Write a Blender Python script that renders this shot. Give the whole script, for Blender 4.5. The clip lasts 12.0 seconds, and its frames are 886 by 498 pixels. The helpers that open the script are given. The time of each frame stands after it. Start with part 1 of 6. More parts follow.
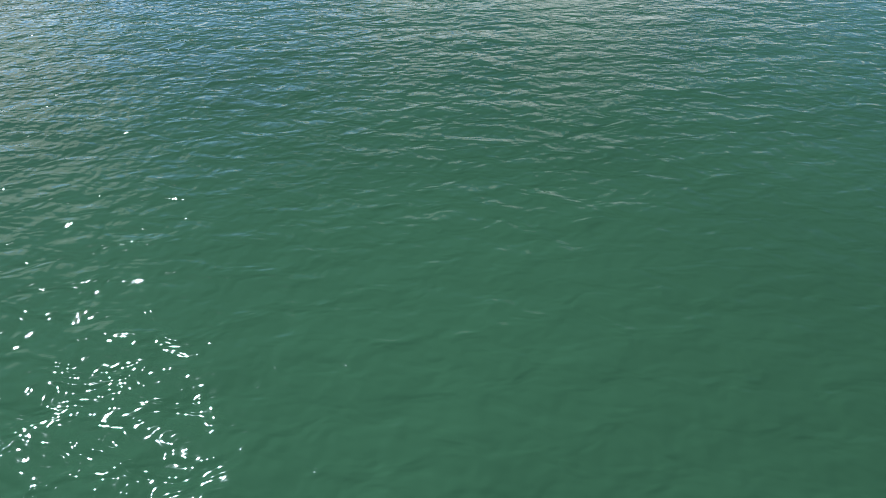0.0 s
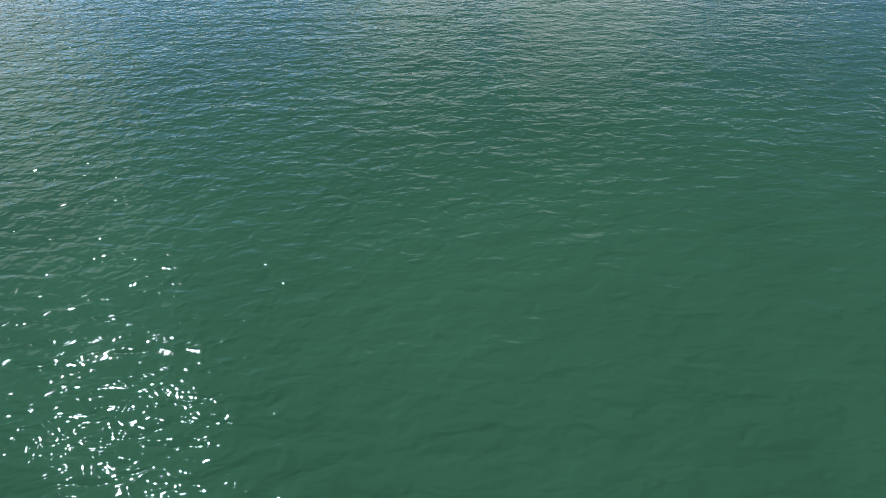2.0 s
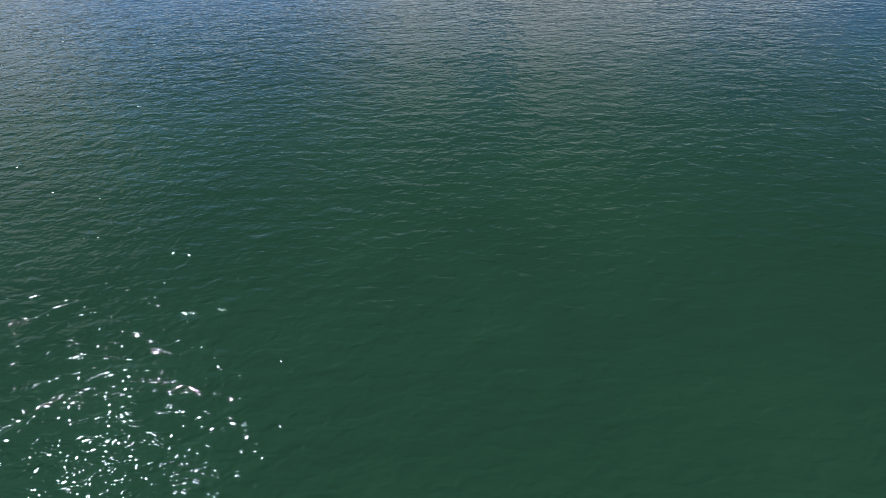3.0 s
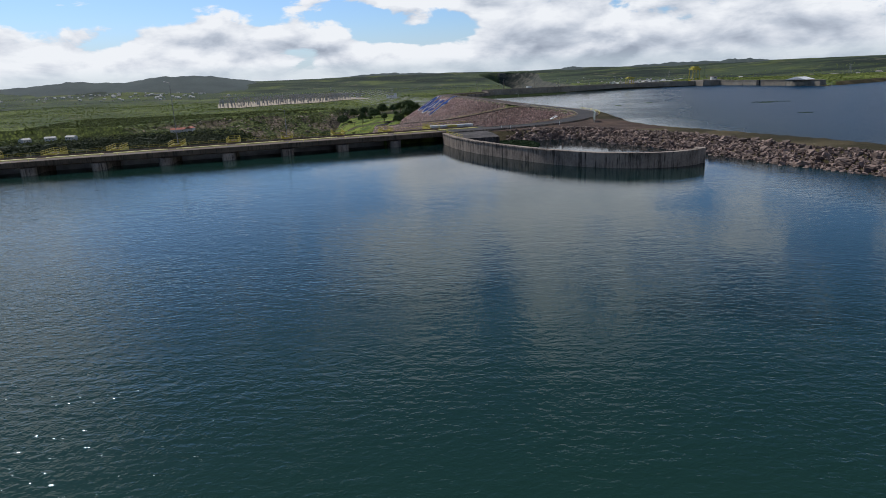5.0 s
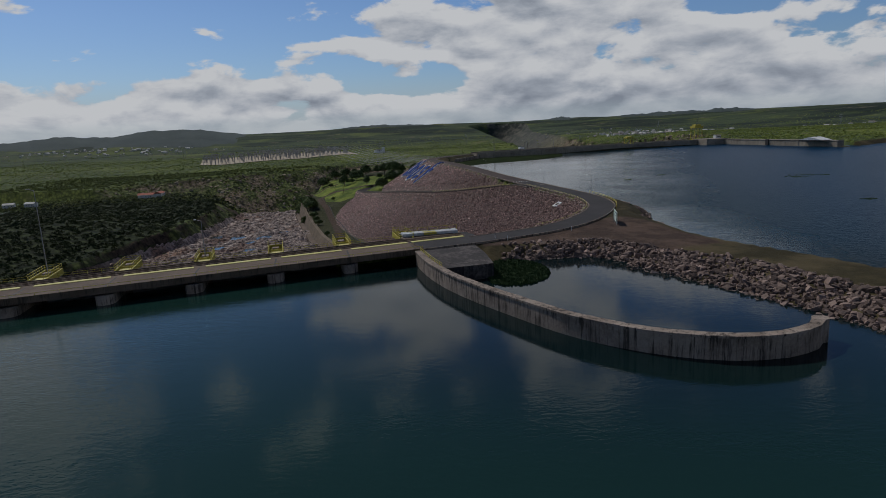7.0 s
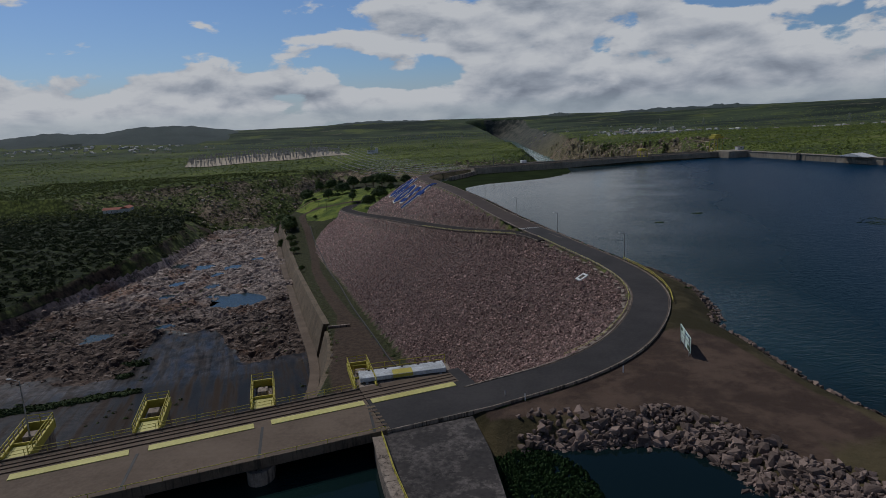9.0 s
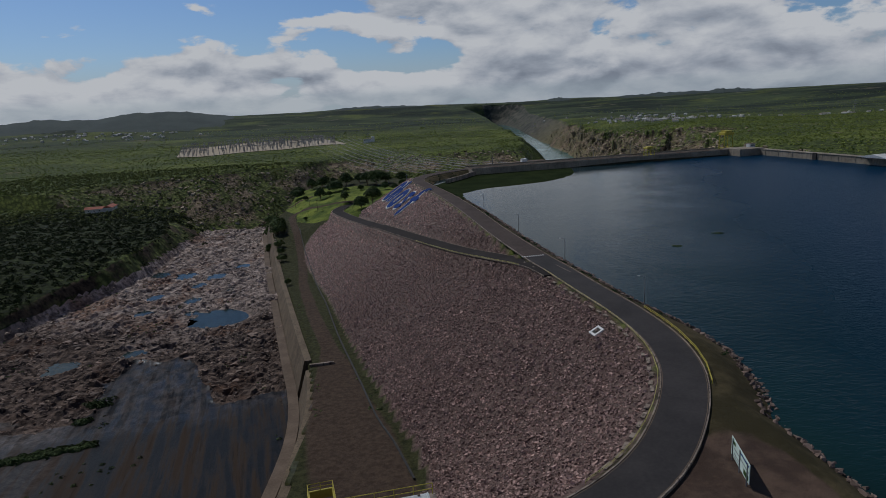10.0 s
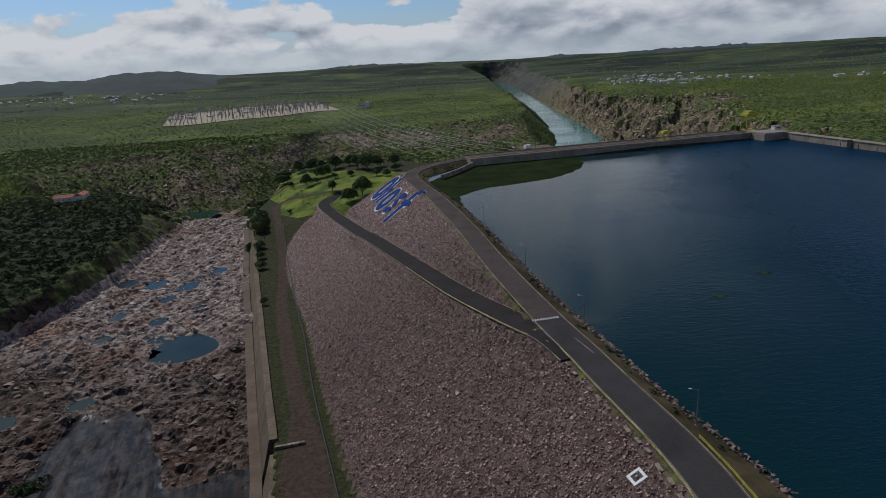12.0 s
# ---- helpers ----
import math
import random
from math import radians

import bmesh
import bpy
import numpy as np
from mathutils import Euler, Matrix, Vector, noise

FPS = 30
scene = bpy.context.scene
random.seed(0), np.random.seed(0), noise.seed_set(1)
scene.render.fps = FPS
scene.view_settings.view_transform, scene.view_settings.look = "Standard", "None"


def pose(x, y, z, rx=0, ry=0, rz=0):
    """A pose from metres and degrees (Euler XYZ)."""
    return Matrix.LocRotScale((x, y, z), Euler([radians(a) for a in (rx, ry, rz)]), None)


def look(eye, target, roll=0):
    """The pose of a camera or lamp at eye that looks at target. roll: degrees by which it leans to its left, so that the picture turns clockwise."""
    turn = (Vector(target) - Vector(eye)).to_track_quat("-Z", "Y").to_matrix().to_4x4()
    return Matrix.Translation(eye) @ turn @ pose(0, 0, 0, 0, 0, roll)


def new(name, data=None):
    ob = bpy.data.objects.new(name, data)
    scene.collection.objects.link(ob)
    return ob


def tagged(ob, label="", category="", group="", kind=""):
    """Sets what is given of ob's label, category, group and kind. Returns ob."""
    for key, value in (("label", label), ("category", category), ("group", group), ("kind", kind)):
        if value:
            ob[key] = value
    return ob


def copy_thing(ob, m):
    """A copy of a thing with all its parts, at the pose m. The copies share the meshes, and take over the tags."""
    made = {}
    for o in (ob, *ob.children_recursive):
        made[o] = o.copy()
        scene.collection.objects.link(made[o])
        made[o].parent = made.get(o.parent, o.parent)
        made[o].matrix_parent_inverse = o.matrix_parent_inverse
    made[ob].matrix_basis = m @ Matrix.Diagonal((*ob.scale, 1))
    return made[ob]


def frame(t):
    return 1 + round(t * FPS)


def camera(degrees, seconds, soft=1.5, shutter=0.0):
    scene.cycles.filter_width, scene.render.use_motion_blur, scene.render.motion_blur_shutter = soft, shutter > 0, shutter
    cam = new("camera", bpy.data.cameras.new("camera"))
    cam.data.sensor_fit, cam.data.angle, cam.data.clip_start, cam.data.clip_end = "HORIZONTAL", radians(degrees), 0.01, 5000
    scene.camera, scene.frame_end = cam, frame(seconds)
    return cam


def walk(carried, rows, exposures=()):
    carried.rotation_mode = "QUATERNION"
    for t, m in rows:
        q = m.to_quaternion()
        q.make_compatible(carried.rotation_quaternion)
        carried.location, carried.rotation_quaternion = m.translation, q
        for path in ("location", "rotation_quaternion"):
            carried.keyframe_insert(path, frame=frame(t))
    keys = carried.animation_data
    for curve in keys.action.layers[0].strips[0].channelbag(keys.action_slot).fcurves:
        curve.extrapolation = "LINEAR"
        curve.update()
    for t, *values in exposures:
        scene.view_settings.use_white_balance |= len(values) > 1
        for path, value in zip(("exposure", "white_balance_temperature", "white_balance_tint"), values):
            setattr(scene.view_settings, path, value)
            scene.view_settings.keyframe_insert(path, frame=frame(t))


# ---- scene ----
cam = camera(70.0, 12.0, 0.75)


def aim(eye, yaw, pitch):
    """A target two metres ahead, from degrees to the left and upwards."""
    a, b = radians(yaw), radians(pitch)
    return (eye[0] - 2 * math.sin(a) * math.cos(b), eye[1] + 2 * math.cos(a) * math.cos(b), eye[2] + 2 * math.sin(b))


# the slow start over open water, looking down
START = [
    (0.0, (-14.0, -296.0, 8.5), 2.2, -38.6, -2.0),
    (1.0, (-13.4, -288.5, 9.6), 2.2, -38.2, -2.0),
    (2.0, (-12.8, -280.0, 11.6), 2.1, -37.8, -2.0),
    (2.7, (-12.2, -273.0, 13.8), 2.1, -37.0, -2.0),
    (3.3, (-11.5, -265.5, 16.0), 2.0, -32.6, -2.1),
    (3.9, (-10.8, -256.5, 18.4), 2.0, -25.4, -2.1),
    (4.3, (-10.1, -248.2, 20.0), 1.9, -20.3, -2.2),
]
PATH = [
    (4.5, (-9.858, -243.989, 20.808), (-9.923, -242.087, 20.193), -2.2),
    (5, (-8.639, -231.166, 23.306), (-8.7, -229.239, 22.777), -2.3),
    (5.5, (-7.686, -216.238, 25.726), (-7.736, -214.296, 25.249), -2.4),
    (6, (-6.907, -200.166, 28.709), (-6.949, -198.214, 28.275), -2.6),
    (6.5, (-5.952, -182.778, 31.776), (-5.986, -180.818, 31.382), -2.7),
    (7, (-4.737, -165.79, 35.374), (-4.767, -163.827, 34.988), -2.8),
    (8.8, (-1.705, -101.49, 49.312), (-1.723, -99.531, 48.909), -2.9),
    (9, (-1.21, -95.268, 51.289), (-1.231, -93.31, 50.884), -2.8),
    (9.5, (-0.259, -79.751, 56.704), (-0.28, -77.797, 56.281), -2.8),
    (10, (1.151, -63.646, 62.655), (1.132, -61.698, 62.201), -2.9),
    (10.5, (2.795, -47.476, 68.7), (2.773, -45.535, 68.217), -3.1),
    (11, (3.66, -32.568, 74.232), (3.637, -30.637, 73.713), -3.2),
    (11.5, (4.736, -19.21, 79.264), (4.709, -17.289, 78.707), -3.3),
    (12, (4.909, -10.504, 83.227), (4.885, -8.591, 82.643), -3.3),
]
walk(cam, [(t, look(eye, aim(eye, yaw, pitch), roll)) for t, eye, yaw, pitch, roll in START]
     + [(t, look(eye, target, roll)) for t, eye, target, roll in PATH],
     exposures=[(0.0, 1.38, 6250, 10), (1.5, 1.25, 6200, 10), (2.2, 1.1, 6100, 10), (2.7, 0.55, 6100, 10), (4.3, 0.08, 6200, 10), (5.2, -0.2, 6200, 10), (7.0, -0.9, 6250, 10),
                (9.0, -1.03, 6100, 10), (10.5, -1.0, 6100, 10), (12.0, -0.68, 6100, 10)])

# ---------------------------------------------------------------- world and sun
SUN_TURN, SUN_HIGH = -44.0, 49.0   # degrees: clockwise from straight ahead, and above the horizon
to_sun = Vector((math.sin(radians(SUN_TURN)) * math.cos(radians(SUN_HIGH)), math.cos(radians(SUN_TURN)) * math.cos(radians(SUN_HIGH)), math.sin(radians(SUN_HIGH))))
sun_data = bpy.data.lights.new("sun", "SUN")
sun_data.energy, sun_data.angle, sun_data.color = 3.7, radians(1.0), (1.0, 0.95, 0.885)
sun = new("sun", sun_data)
sun.matrix_world = look((0, 0, 300), Vector((0, 0, 300)) - to_sun)


class Nodes:
    """Short hand for a node tree."""

    def __init__(self, tree):
        self.tree = tree

    def add(self, kind, **values):
        node = self.tree.nodes.new(kind)
        for key, value in values.items():
            key = key.replace("_", " ")
            if key in node.inputs:
                node.inputs[key].default_value = value
        return node

    def link(self, a, b):
        self.tree.links.new(a, b)

    def math(self, operation, a, b=0.0, c=None):
        node = self.tree.nodes.new("ShaderNodeMath")
        node.operation = operation
        for slot, value in zip(node.inputs, (a, b, c)):
            if value is None:
                continue
            if isinstance(value, (int, float)):
                slot.default_value = value
            else:
                self.link(value, slot)
        return node.outputs[0]

    def noise(self, vector, scale, detail=4.0, rough=0.55, warp=0.0):
        node = self.add("ShaderNodeTexNoise", Scale=scale, Detail=detail, Roughness=rough, Distortion=warp)
        if vector is not None:
            self.link(vector, node.inputs["Vector"])
        return node.outputs["Fac"]

    def ramp(self, fac, stops):
        node = self.tree.nodes.new("ShaderNodeValToRGB")
        ramp = node.color_ramp
        while len(ramp.elements) < len(stops):
            ramp.elements.new(0.5)
        for e, (at, color) in zip(ramp.elements, stops):
            e.position = at
            e.color = (*color, 1) if len(color) == 3 else color
        self.link(fac, node.inputs["Fac"])
        return node.outputs["Color"]

    def mix(self, fac, a, b, blend="MIX"):
        node = self.tree.nodes.new("ShaderNodeMix")
        node.data_type, node.blend_type = "RGBA", blend
        for slot, value in ((node.inputs[0], fac), (node.inputs[6], a), (node.inputs[7], b)):
            if isinstance(value, (int, float)):
                slot.default_value = value
            elif isinstance(value, tuple):
                slot.default_value = (*value, 1)
            else:
                self.link(value, slot)
        return node.outputs[2]

    def smooth(self, value, a, b):
        node = self.tree.nodes.new("ShaderNodeMapRange")
        node.interpolation_type = "SMOOTHSTEP"
        self.link(value, node.inputs[0])
        node.inputs[1].default_value, node.inputs[2].default_value = a, b
        return node.outputs[0]


world = bpy.data.worlds.new("sky")
scene.world = world
world.use_nodes = True
world.node_tree.nodes.clear()
w = Nodes(world.node_tree)
w_coord = w.add("ShaderNodeTexCoord").outputs["Generated"]
w_sep = w.add("ShaderNodeSeparateXYZ")
w.link(w_coord, w_sep.inputs[0])
w_up = w.math("MAXIMUM", w_sep.outputs[2], 0.012)
w_dir = w.add("ShaderNodeCombineXYZ")
w.link(w_sep.outputs[0], w_dir.inputs[0])
w.link(w_sep.outputs[1], w_dir.inputs[1])
w.link(w_up, w_dir.inputs[2])
w_sky = w.add("ShaderNodeTexSky")
w_sky.sky_type, w_sky.sun_disc = "NISHITA", False
w_sky.sun_elevation, w_sky.sun_rotation = radians(SUN_HIGH), radians(SUN_TURN)
w_sky.air_density, w_sky.dust_density, w_sky.ozone_density = 1.0, 0.6, 1.5
w.link(w_dir.outputs[0], w_sky.inputs["Vector"])
# broken cumulus: a low bank to the left, a heap over the middle, a grey-based mass to the right
w_az = w.math("ARCTAN2", w_sep.outputs[0], w_sep.outputs[1])


def cloud_body(lift):
    """Cloud density at a point of the sky, looked up a little higher when lift is given."""
    v = w.add("ShaderNodeCombineXYZ")
    w.link(w_az, v.inputs[0])
    w.link(w.math("MULTIPLY", w.math("ADD", w_sep.outputs[2], lift), 2.3), v.inputs[1])
    v.inputs[2].default_value = 4.3
    big = w.noise(v.outputs[0], 5.0, 2.0, 0.5)
    puffs = w.noise(v.outputs[0], 10.0, 7.0, 0.55, 0.2)
    bulge = w.add("ShaderNodeTexVoronoi", Scale=30.0, Detail=3.0, Roughness=0.55, Smoothness=0.35)
    bulge.feature = "SMOOTH_F1"
    bulge.normalize = True
    bent = w.add("ShaderNodeVectorMath")
    bent.operation = "MULTIPLY_ADD"
    w.link(w.add("ShaderNodeTexNoise", Scale=16.0, Detail=3.0).outputs["Color"], bent.inputs[0])
    bent.inputs[1].default_value = (0.05, 0.05, 0.0)
    w.link(v.outputs[0], bent.inputs[2])
    w.link(bent.outputs[0], bulge.inputs["Vector"])
    heads = w.math("SUBTRACT", 0.55, bulge.outputs["Distance"])
    return w.math("ADD", w.math("ADD", w.math("MULTIPLY", big, 0.42), w.math("MULTIPLY", puffs, 0.60)), w.math("MULTIPLY", heads, 0.15))


def heap(az, up, wide, tall, amount):
    """More cloud (or less) round one direction, in degrees."""
    a = w.math("POWER", w.math("ABSOLUTE", w.math("DIVIDE", w.math("SUBTRACT", w_az, radians(az)), radians(wide))), 2.0)
    b = w.math("POWER", w.math("ABSOLUTE", w.math("DIVIDE", w.math("SUBTRACT", w_up, math.sin(radians(up))), radians(tall))), 2.0)
    return w.math("MULTIPLY", w.math("EXPONENT", w.math("MULTIPLY", w.math("ADD", a, b), -1.0)), amount)


w_here, w_over = cloud_body(0.0), cloud_body(0.016)
w_low = w.math("SUBTRACT", 1.0, w.smooth(w.math("ADD", w_up, w.math("MULTIPLY", w.smooth(w_az, -0.36, -0.08), 0.028)), 0.062, 0.096))
w_side = w.math("MULTIPLY", w.smooth(w_az, -0.03, 0.12), w.math("SUBTRACT", 1.0, w.smooth(w_up, 0.17, 0.30)))
w_cover = w.math("ADD", w.math("MULTIPLY", w_low, 0.13), w.math("MULTIPLY", w_side, 0.115))
for spot in ((-2.0, 7.4, 7.5, 2.1, 0.17), (-11.0, 11.0, 3.5, 1.3, 0.10), (-5.0, 4.5, 2.0, 0.9, 0.07), (-6.0, 17.0, 7.5, 5.5, 0.17), (-40.0, 20.0, 10.0, 7.0, 0.20), (15.0, 16.0, 11.0, 6.5, 0.15), (33.0, 5.6, 2.5, 1.2, 0.07),
             (-7.0, 5.3, 3.0, 0.8, -0.09), (22.5, 8.3, 2.6, 1.1, -0.14), (-23.0, 9.0, 11.0, 3.0, -0.10), (30.0, 24.0, 14.0, 7.0, -0.12), (-22.0, 16.0, 7.0, 5.0, -0.10)):
    w_cover = w.math("ADD", w_cover, heap(*spot))
w_body = w.math("ADD", w_here, w.math("SUBTRACT", w_cover, w.math("MULTIPLY", w.smooth(w_up, 0.36, 0.6), 0.2)))
w_mask = w.math("MULTIPLY", w.smooth(w_body, 0.600, 0.655), w.math("SUBTRACT", 1.0, w.math("MULTIPLY", w.smooth(w_up, 0.030, 0.008), 0.55)))
w_lit = w.math("ADD", w.math("MULTIPLY", w.math("SUBTRACT", w_here, w_over), 4.0), 0.82)
w_thick = w.math("MULTIPLY", w.smooth(w_body, 0.66, 0.90), w.math("ADD", 0.20, w.math("MULTIPLY", w_side, 0.26)))
w_tone = w.math("SUBTRACT", w_lit, w_thick)
w_shade = w.ramp(w_tone, [(0.0, (0.42, 0.46, 0.53)), (0.38, (0.66, 0.70, 0.76)), (0.72, (0.93, 0.94, 0.96)), (1.0, (1.12, 1.11, 1.09))])
w_light = w.mix(1.0, w_shade, (8.6, 8.7, 8.9), "MULTIPLY")
w_clear = w.mix(1.0, w_sky.outputs[0], w.mix(w.smooth(w_up, 0.15, 0.55), (0.74, 0.93, 1.24), (0.34, 0.42, 0.56)), "MULTIPLY")
w_haze = w.mix(w.math("MULTIPLY", w.math("SUBTRACT", 1.0, w.smooth(w_up, 0.012, 0.09)), 0.6), w_clear, (6.0, 6.9, 7.8))
w_all = w.mix(w_mask, w_haze, w_light)
w_back = w.add("ShaderNodeBackground", Strength=0.10)
w.link(w_all, w_back.inputs["Color"])
w.link(w_back.outputs[0], w.add("ShaderNodeOutputWorld").inputs["Surface"])


# ---------------------------------------------------------------- materials
def material(name):
    m = bpy.data.materials.new(name)
    m.use_nodes = True
    m.node_tree.nodes.clear()
    n = Nodes(m.node_tree)
    out = n.add("ShaderNodeOutputMaterial")
    bsdf = n.add("ShaderNodeBsdfPrincipled", Roughness=0.8)
    n.link(bsdf.outputs[0], out.inputs["Surface"])
    return m, n, bsdf


def place(n, scale=(1, 1, 1)):
    """World-size coordinates."""
    coord = n.add("ShaderNodeNewGeometry").outputs["Position"]
    mapped = n.add("ShaderNodeMapping")
    mapped.inputs["Scale"].default_value = scale
    n.link(coord, mapped.inputs["Vector"])
    return mapped.outputs[0]


def relief(n, bsdf, height, strength=0.4, distance=0.1):
    bump = n.add("ShaderNodeBump", Distance=distance)
    if isinstance(strength, float):
        bump.inputs["Strength"].default_value = strength
    else:
        n.link(strength, bump.inputs["Strength"])
    n.link(height, bump.inputs["Height"])
    n.link(bump.outputs[0], bsdf.inputs["Normal"])


def surface(name, dark, light, size=1.0, rough=0.85, grain=0.05, metal=0.0, stain=0.0, per_piece=0.0, patch=None, shine=0.4, bed_fade=False, blotch=0.0, paler=0.0):
    """A weathered surface: two scales of tone, fine relief, optional dark run-off stains."""
    m, n, bsdf = material(name)
    p = place(n)
    tone = n.math("ADD", n.math("MULTIPLY", n.noise(p, 0.35 / size, 5), 0.6), n.math("MULTIPLY", n.noise(p, 4.0 / size, 6, 0.65), 0.4))
    color = n.mix(n.smooth(tone, 0.32, 0.68), dark, light)
    if stain:
        streak = n.math("ADD", n.math("MULTIPLY", n.noise(place(n, (1.0, 1.0, 0.06)), 1.15, 5, 0.8), 0.75), n.math("MULTIPLY", n.noise(p, 0.25, 3), 0.25))
        color = n.mix(n.math("MULTIPLY", n.smooth(streak, 0.485, 0.60), stain), color, tuple(c * 0.22 for c in dark))
    if blotch:
        # old black growth in patches, paler where it was washed off
        spots_of = n.math("ADD", n.math("MULTIPLY", n.noise(p, 0.22, 6, 0.62), 0.8), n.math("MULTIPLY", n.noise(p, 1.4, 4, 0.6), 0.2))
        color = n.mix(n.math("MULTIPLY", n.smooth(spots_of, 0.44, 0.56), blotch), color, tuple(c * 0.9 for c in dark))
    if per_piece:
        rnd = n.add("ShaderNodeObjectInfo").outputs["Random"]
        isl = n.add("ShaderNodeNewGeometry").outputs["Random Per Island"]
        vary = n.math("FRACT", n.math("ADD", rnd, isl))
        color = n.mix(per_piece, color, n.mix(n.math("POWER", vary, 1.6), tuple(c * 0.45 for c in dark), tuple(min(1, c * 1.65) for c in light)))
    if bed_fade:
        # darker and browner near the gates, paler farther down the bed
        sep = n.add("ShaderNodeSeparateXYZ")
        n.link(p, sep.inputs[0])
        far = n.smooth(n.math("ADD", sep.outputs[1], n.math("MULTIPLY", n.noise(p, 0.03, 4), 80.0)), 255.0, 410.0)
        color = n.mix(far, n.mix(1.0, color, (0.68, 0.59, 0.53), "MULTIPLY"), n.mix(1.0, color, (1.5, 1.5, 1.5), "MULTIPLY"))
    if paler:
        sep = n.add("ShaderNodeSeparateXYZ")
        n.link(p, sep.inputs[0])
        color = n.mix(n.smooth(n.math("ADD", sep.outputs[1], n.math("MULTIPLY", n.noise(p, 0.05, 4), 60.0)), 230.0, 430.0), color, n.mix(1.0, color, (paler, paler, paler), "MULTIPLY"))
    if patch:
        color = n.mix(n.math("MULTIPLY", n.smooth(n.noise(p, 0.028, 4, 0.6), 0.50, 0.64), 0.6), color, patch)
    n.link(color, bsdf.inputs["Base Color"])
    bsdf.inputs["Roughness"].default_value, bsdf.inputs["Metallic"].default_value = rough, metal
    bsdf.inputs["Specular IOR Level"].default_value = shine
    relief(n, bsdf, n.noise(p, 9.0 / size, 6, 0.7), 0.5, grain)
    return m


def water_material(name, deep, wave, lake=False):
    m, n, bsdf = material(name)
    p = place(n)
    swell = n.noise(place(n, (0.55, 1.0, 1.0)), 0.55 / wave, 2, 0.5, 0.3)
    chop = n.noise(place(n, (0.62, 1.0, 1.0)), 1.7 / wave, 2, 0.5, 0.4)
    tiny = n.noise(p, 4.6 / wave, 0, 0.5)
    calm = n.smooth(n.noise(place(n, (0.5, 1.0, 1.0)), 0.022, 3, 0.5), 0.36, 0.62)
    high = n.math("ADD", n.math("ADD", n.math("MULTIPLY", swell, 0.75), n.math("MULTIPLY", chop, 0.62)), n.math("MULTIPLY", tiny, 0.10))
    power = n.math("ADD", n.math("MULTIPLY", calm, 0.70), 0.30)
    if lake:
        # the open lake beyond the dike is ruffled by wind, the corner by the intake lies sheltered
        sep = n.add("ShaderNodeSeparateXYZ")
        n.link(p, sep.inputs[0])
        wind = n.math("MAXIMUM", n.smooth(n.math("ADD", sep.outputs[0], n.math("MULTIPLY", n.noise(p, 0.03, 3), 30.0)), 62.0, 112.0), n.smooth(sep.outputs[1], 40.0, 90.0))
        start = n.smooth(sep.outputs[1], -205.0, -246.0)
        gusts = n.math("MULTIPLY", wind, n.smooth(n.math("ADD", n.math("SUBTRACT", sep.outputs[0], n.math("MULTIPLY", sep.outputs[1], 0.30)), n.math("MULTIPLY", n.noise(p, 0.02, 4), 60.0)), 18.0, 108.0))
        nook = n.add("ShaderNodeVectorMath")
        nook.operation = "DISTANCE"
        n.link(p, nook.inputs[0])
        nook.inputs[1].default_value = (28.0, -32.0, 0.0)
        n.link(n.math("SUBTRACT", n.math("SUBTRACT", 1.333, n.math("ADD", n.math("MULTIPLY", wind, 0.06), n.math("MULTIPLY", gusts, 0.203))), n.math("MULTIPLY", start, 0.172)), bsdf.inputs["IOR"])
        power = n.math("MULTIPLY", power, n.math("ADD", n.math("MULTIPLY", n.smooth(nook.outputs["Value"], 45.0, 80.0), 0.7), 0.3))
        forebay = n.smooth(n.math("ADD", sep.outputs[1], n.math("MULTIPLY", sep.outputs[0], 0.35)), -205.0, -150.0)
        power = n.math("MULTIPLY", power, n.math("SUBTRACT", n.math("SUBTRACT", 1.0, n.math("MULTIPLY", forebay, 0.72)), n.math("MULTIPLY", start, 0.28)))
        # a gust ruffles the water off the bridge
        gust = n.math("MULTIPLY", n.smooth(n.math("ADD", n.math("ADD", sep.outputs[0], n.math("MULTIPLY", sep.outputs[1], 0.25)), n.math("MULTIPLY", n.noise(p, 0.035, 4, 0.6), 50.0)), -25.0, -120.0), n.smooth(sep.outputs[1], -45.0, -85.0))
        power = n.math("ADD", power, n.math("MULTIPLY", gust, 0.75))
        reach = n.add("ShaderNodeVectorMath")
        reach.operation = "DISTANCE"
        n.link(n.mix(0.03, p, n.add("ShaderNodeTexNoise", Scale=0.05).outputs["Color"]), reach.inputs[0])
        reach.inputs[1].default_value = (20.0, 455.0, 0.0)
        shelter = n.smooth(reach.outputs["Value"], 30.0, 90.0)
        power = n.math("MULTIPLY", n.math("ADD", power, n.math("MULTIPLY", gusts, 1.3)), n.math("ADD", n.math("MULTIPLY", shelter, 0.92), 0.08))
        n.link(n.math("ADD", n.math("ADD", n.math("MULTIPLY", n.math("MULTIPLY", gusts, shelter), 0.2), 0.075), n.math("MULTIPLY", start, -0.03)), bsdf.inputs["Roughness"])
        bsdf.inputs["Specular IOR Level"].default_value = 0.33
    else:
        bsdf.inputs["Roughness"].default_value = 0.05
        bsdf.inputs["IOR"].default_value = 1.25
    bsdf.inputs["Specular Tint"].default_value = (0.55, 0.82, 1.0, 1)
    high = n.math("MULTIPLY", high, power)
    tone = n.noise(p, 0.05, 4, 0.6)
    body = n.mix(n.smooth(tone, 0.3, 0.7), deep, tuple(c * 1.25 for c in deep))
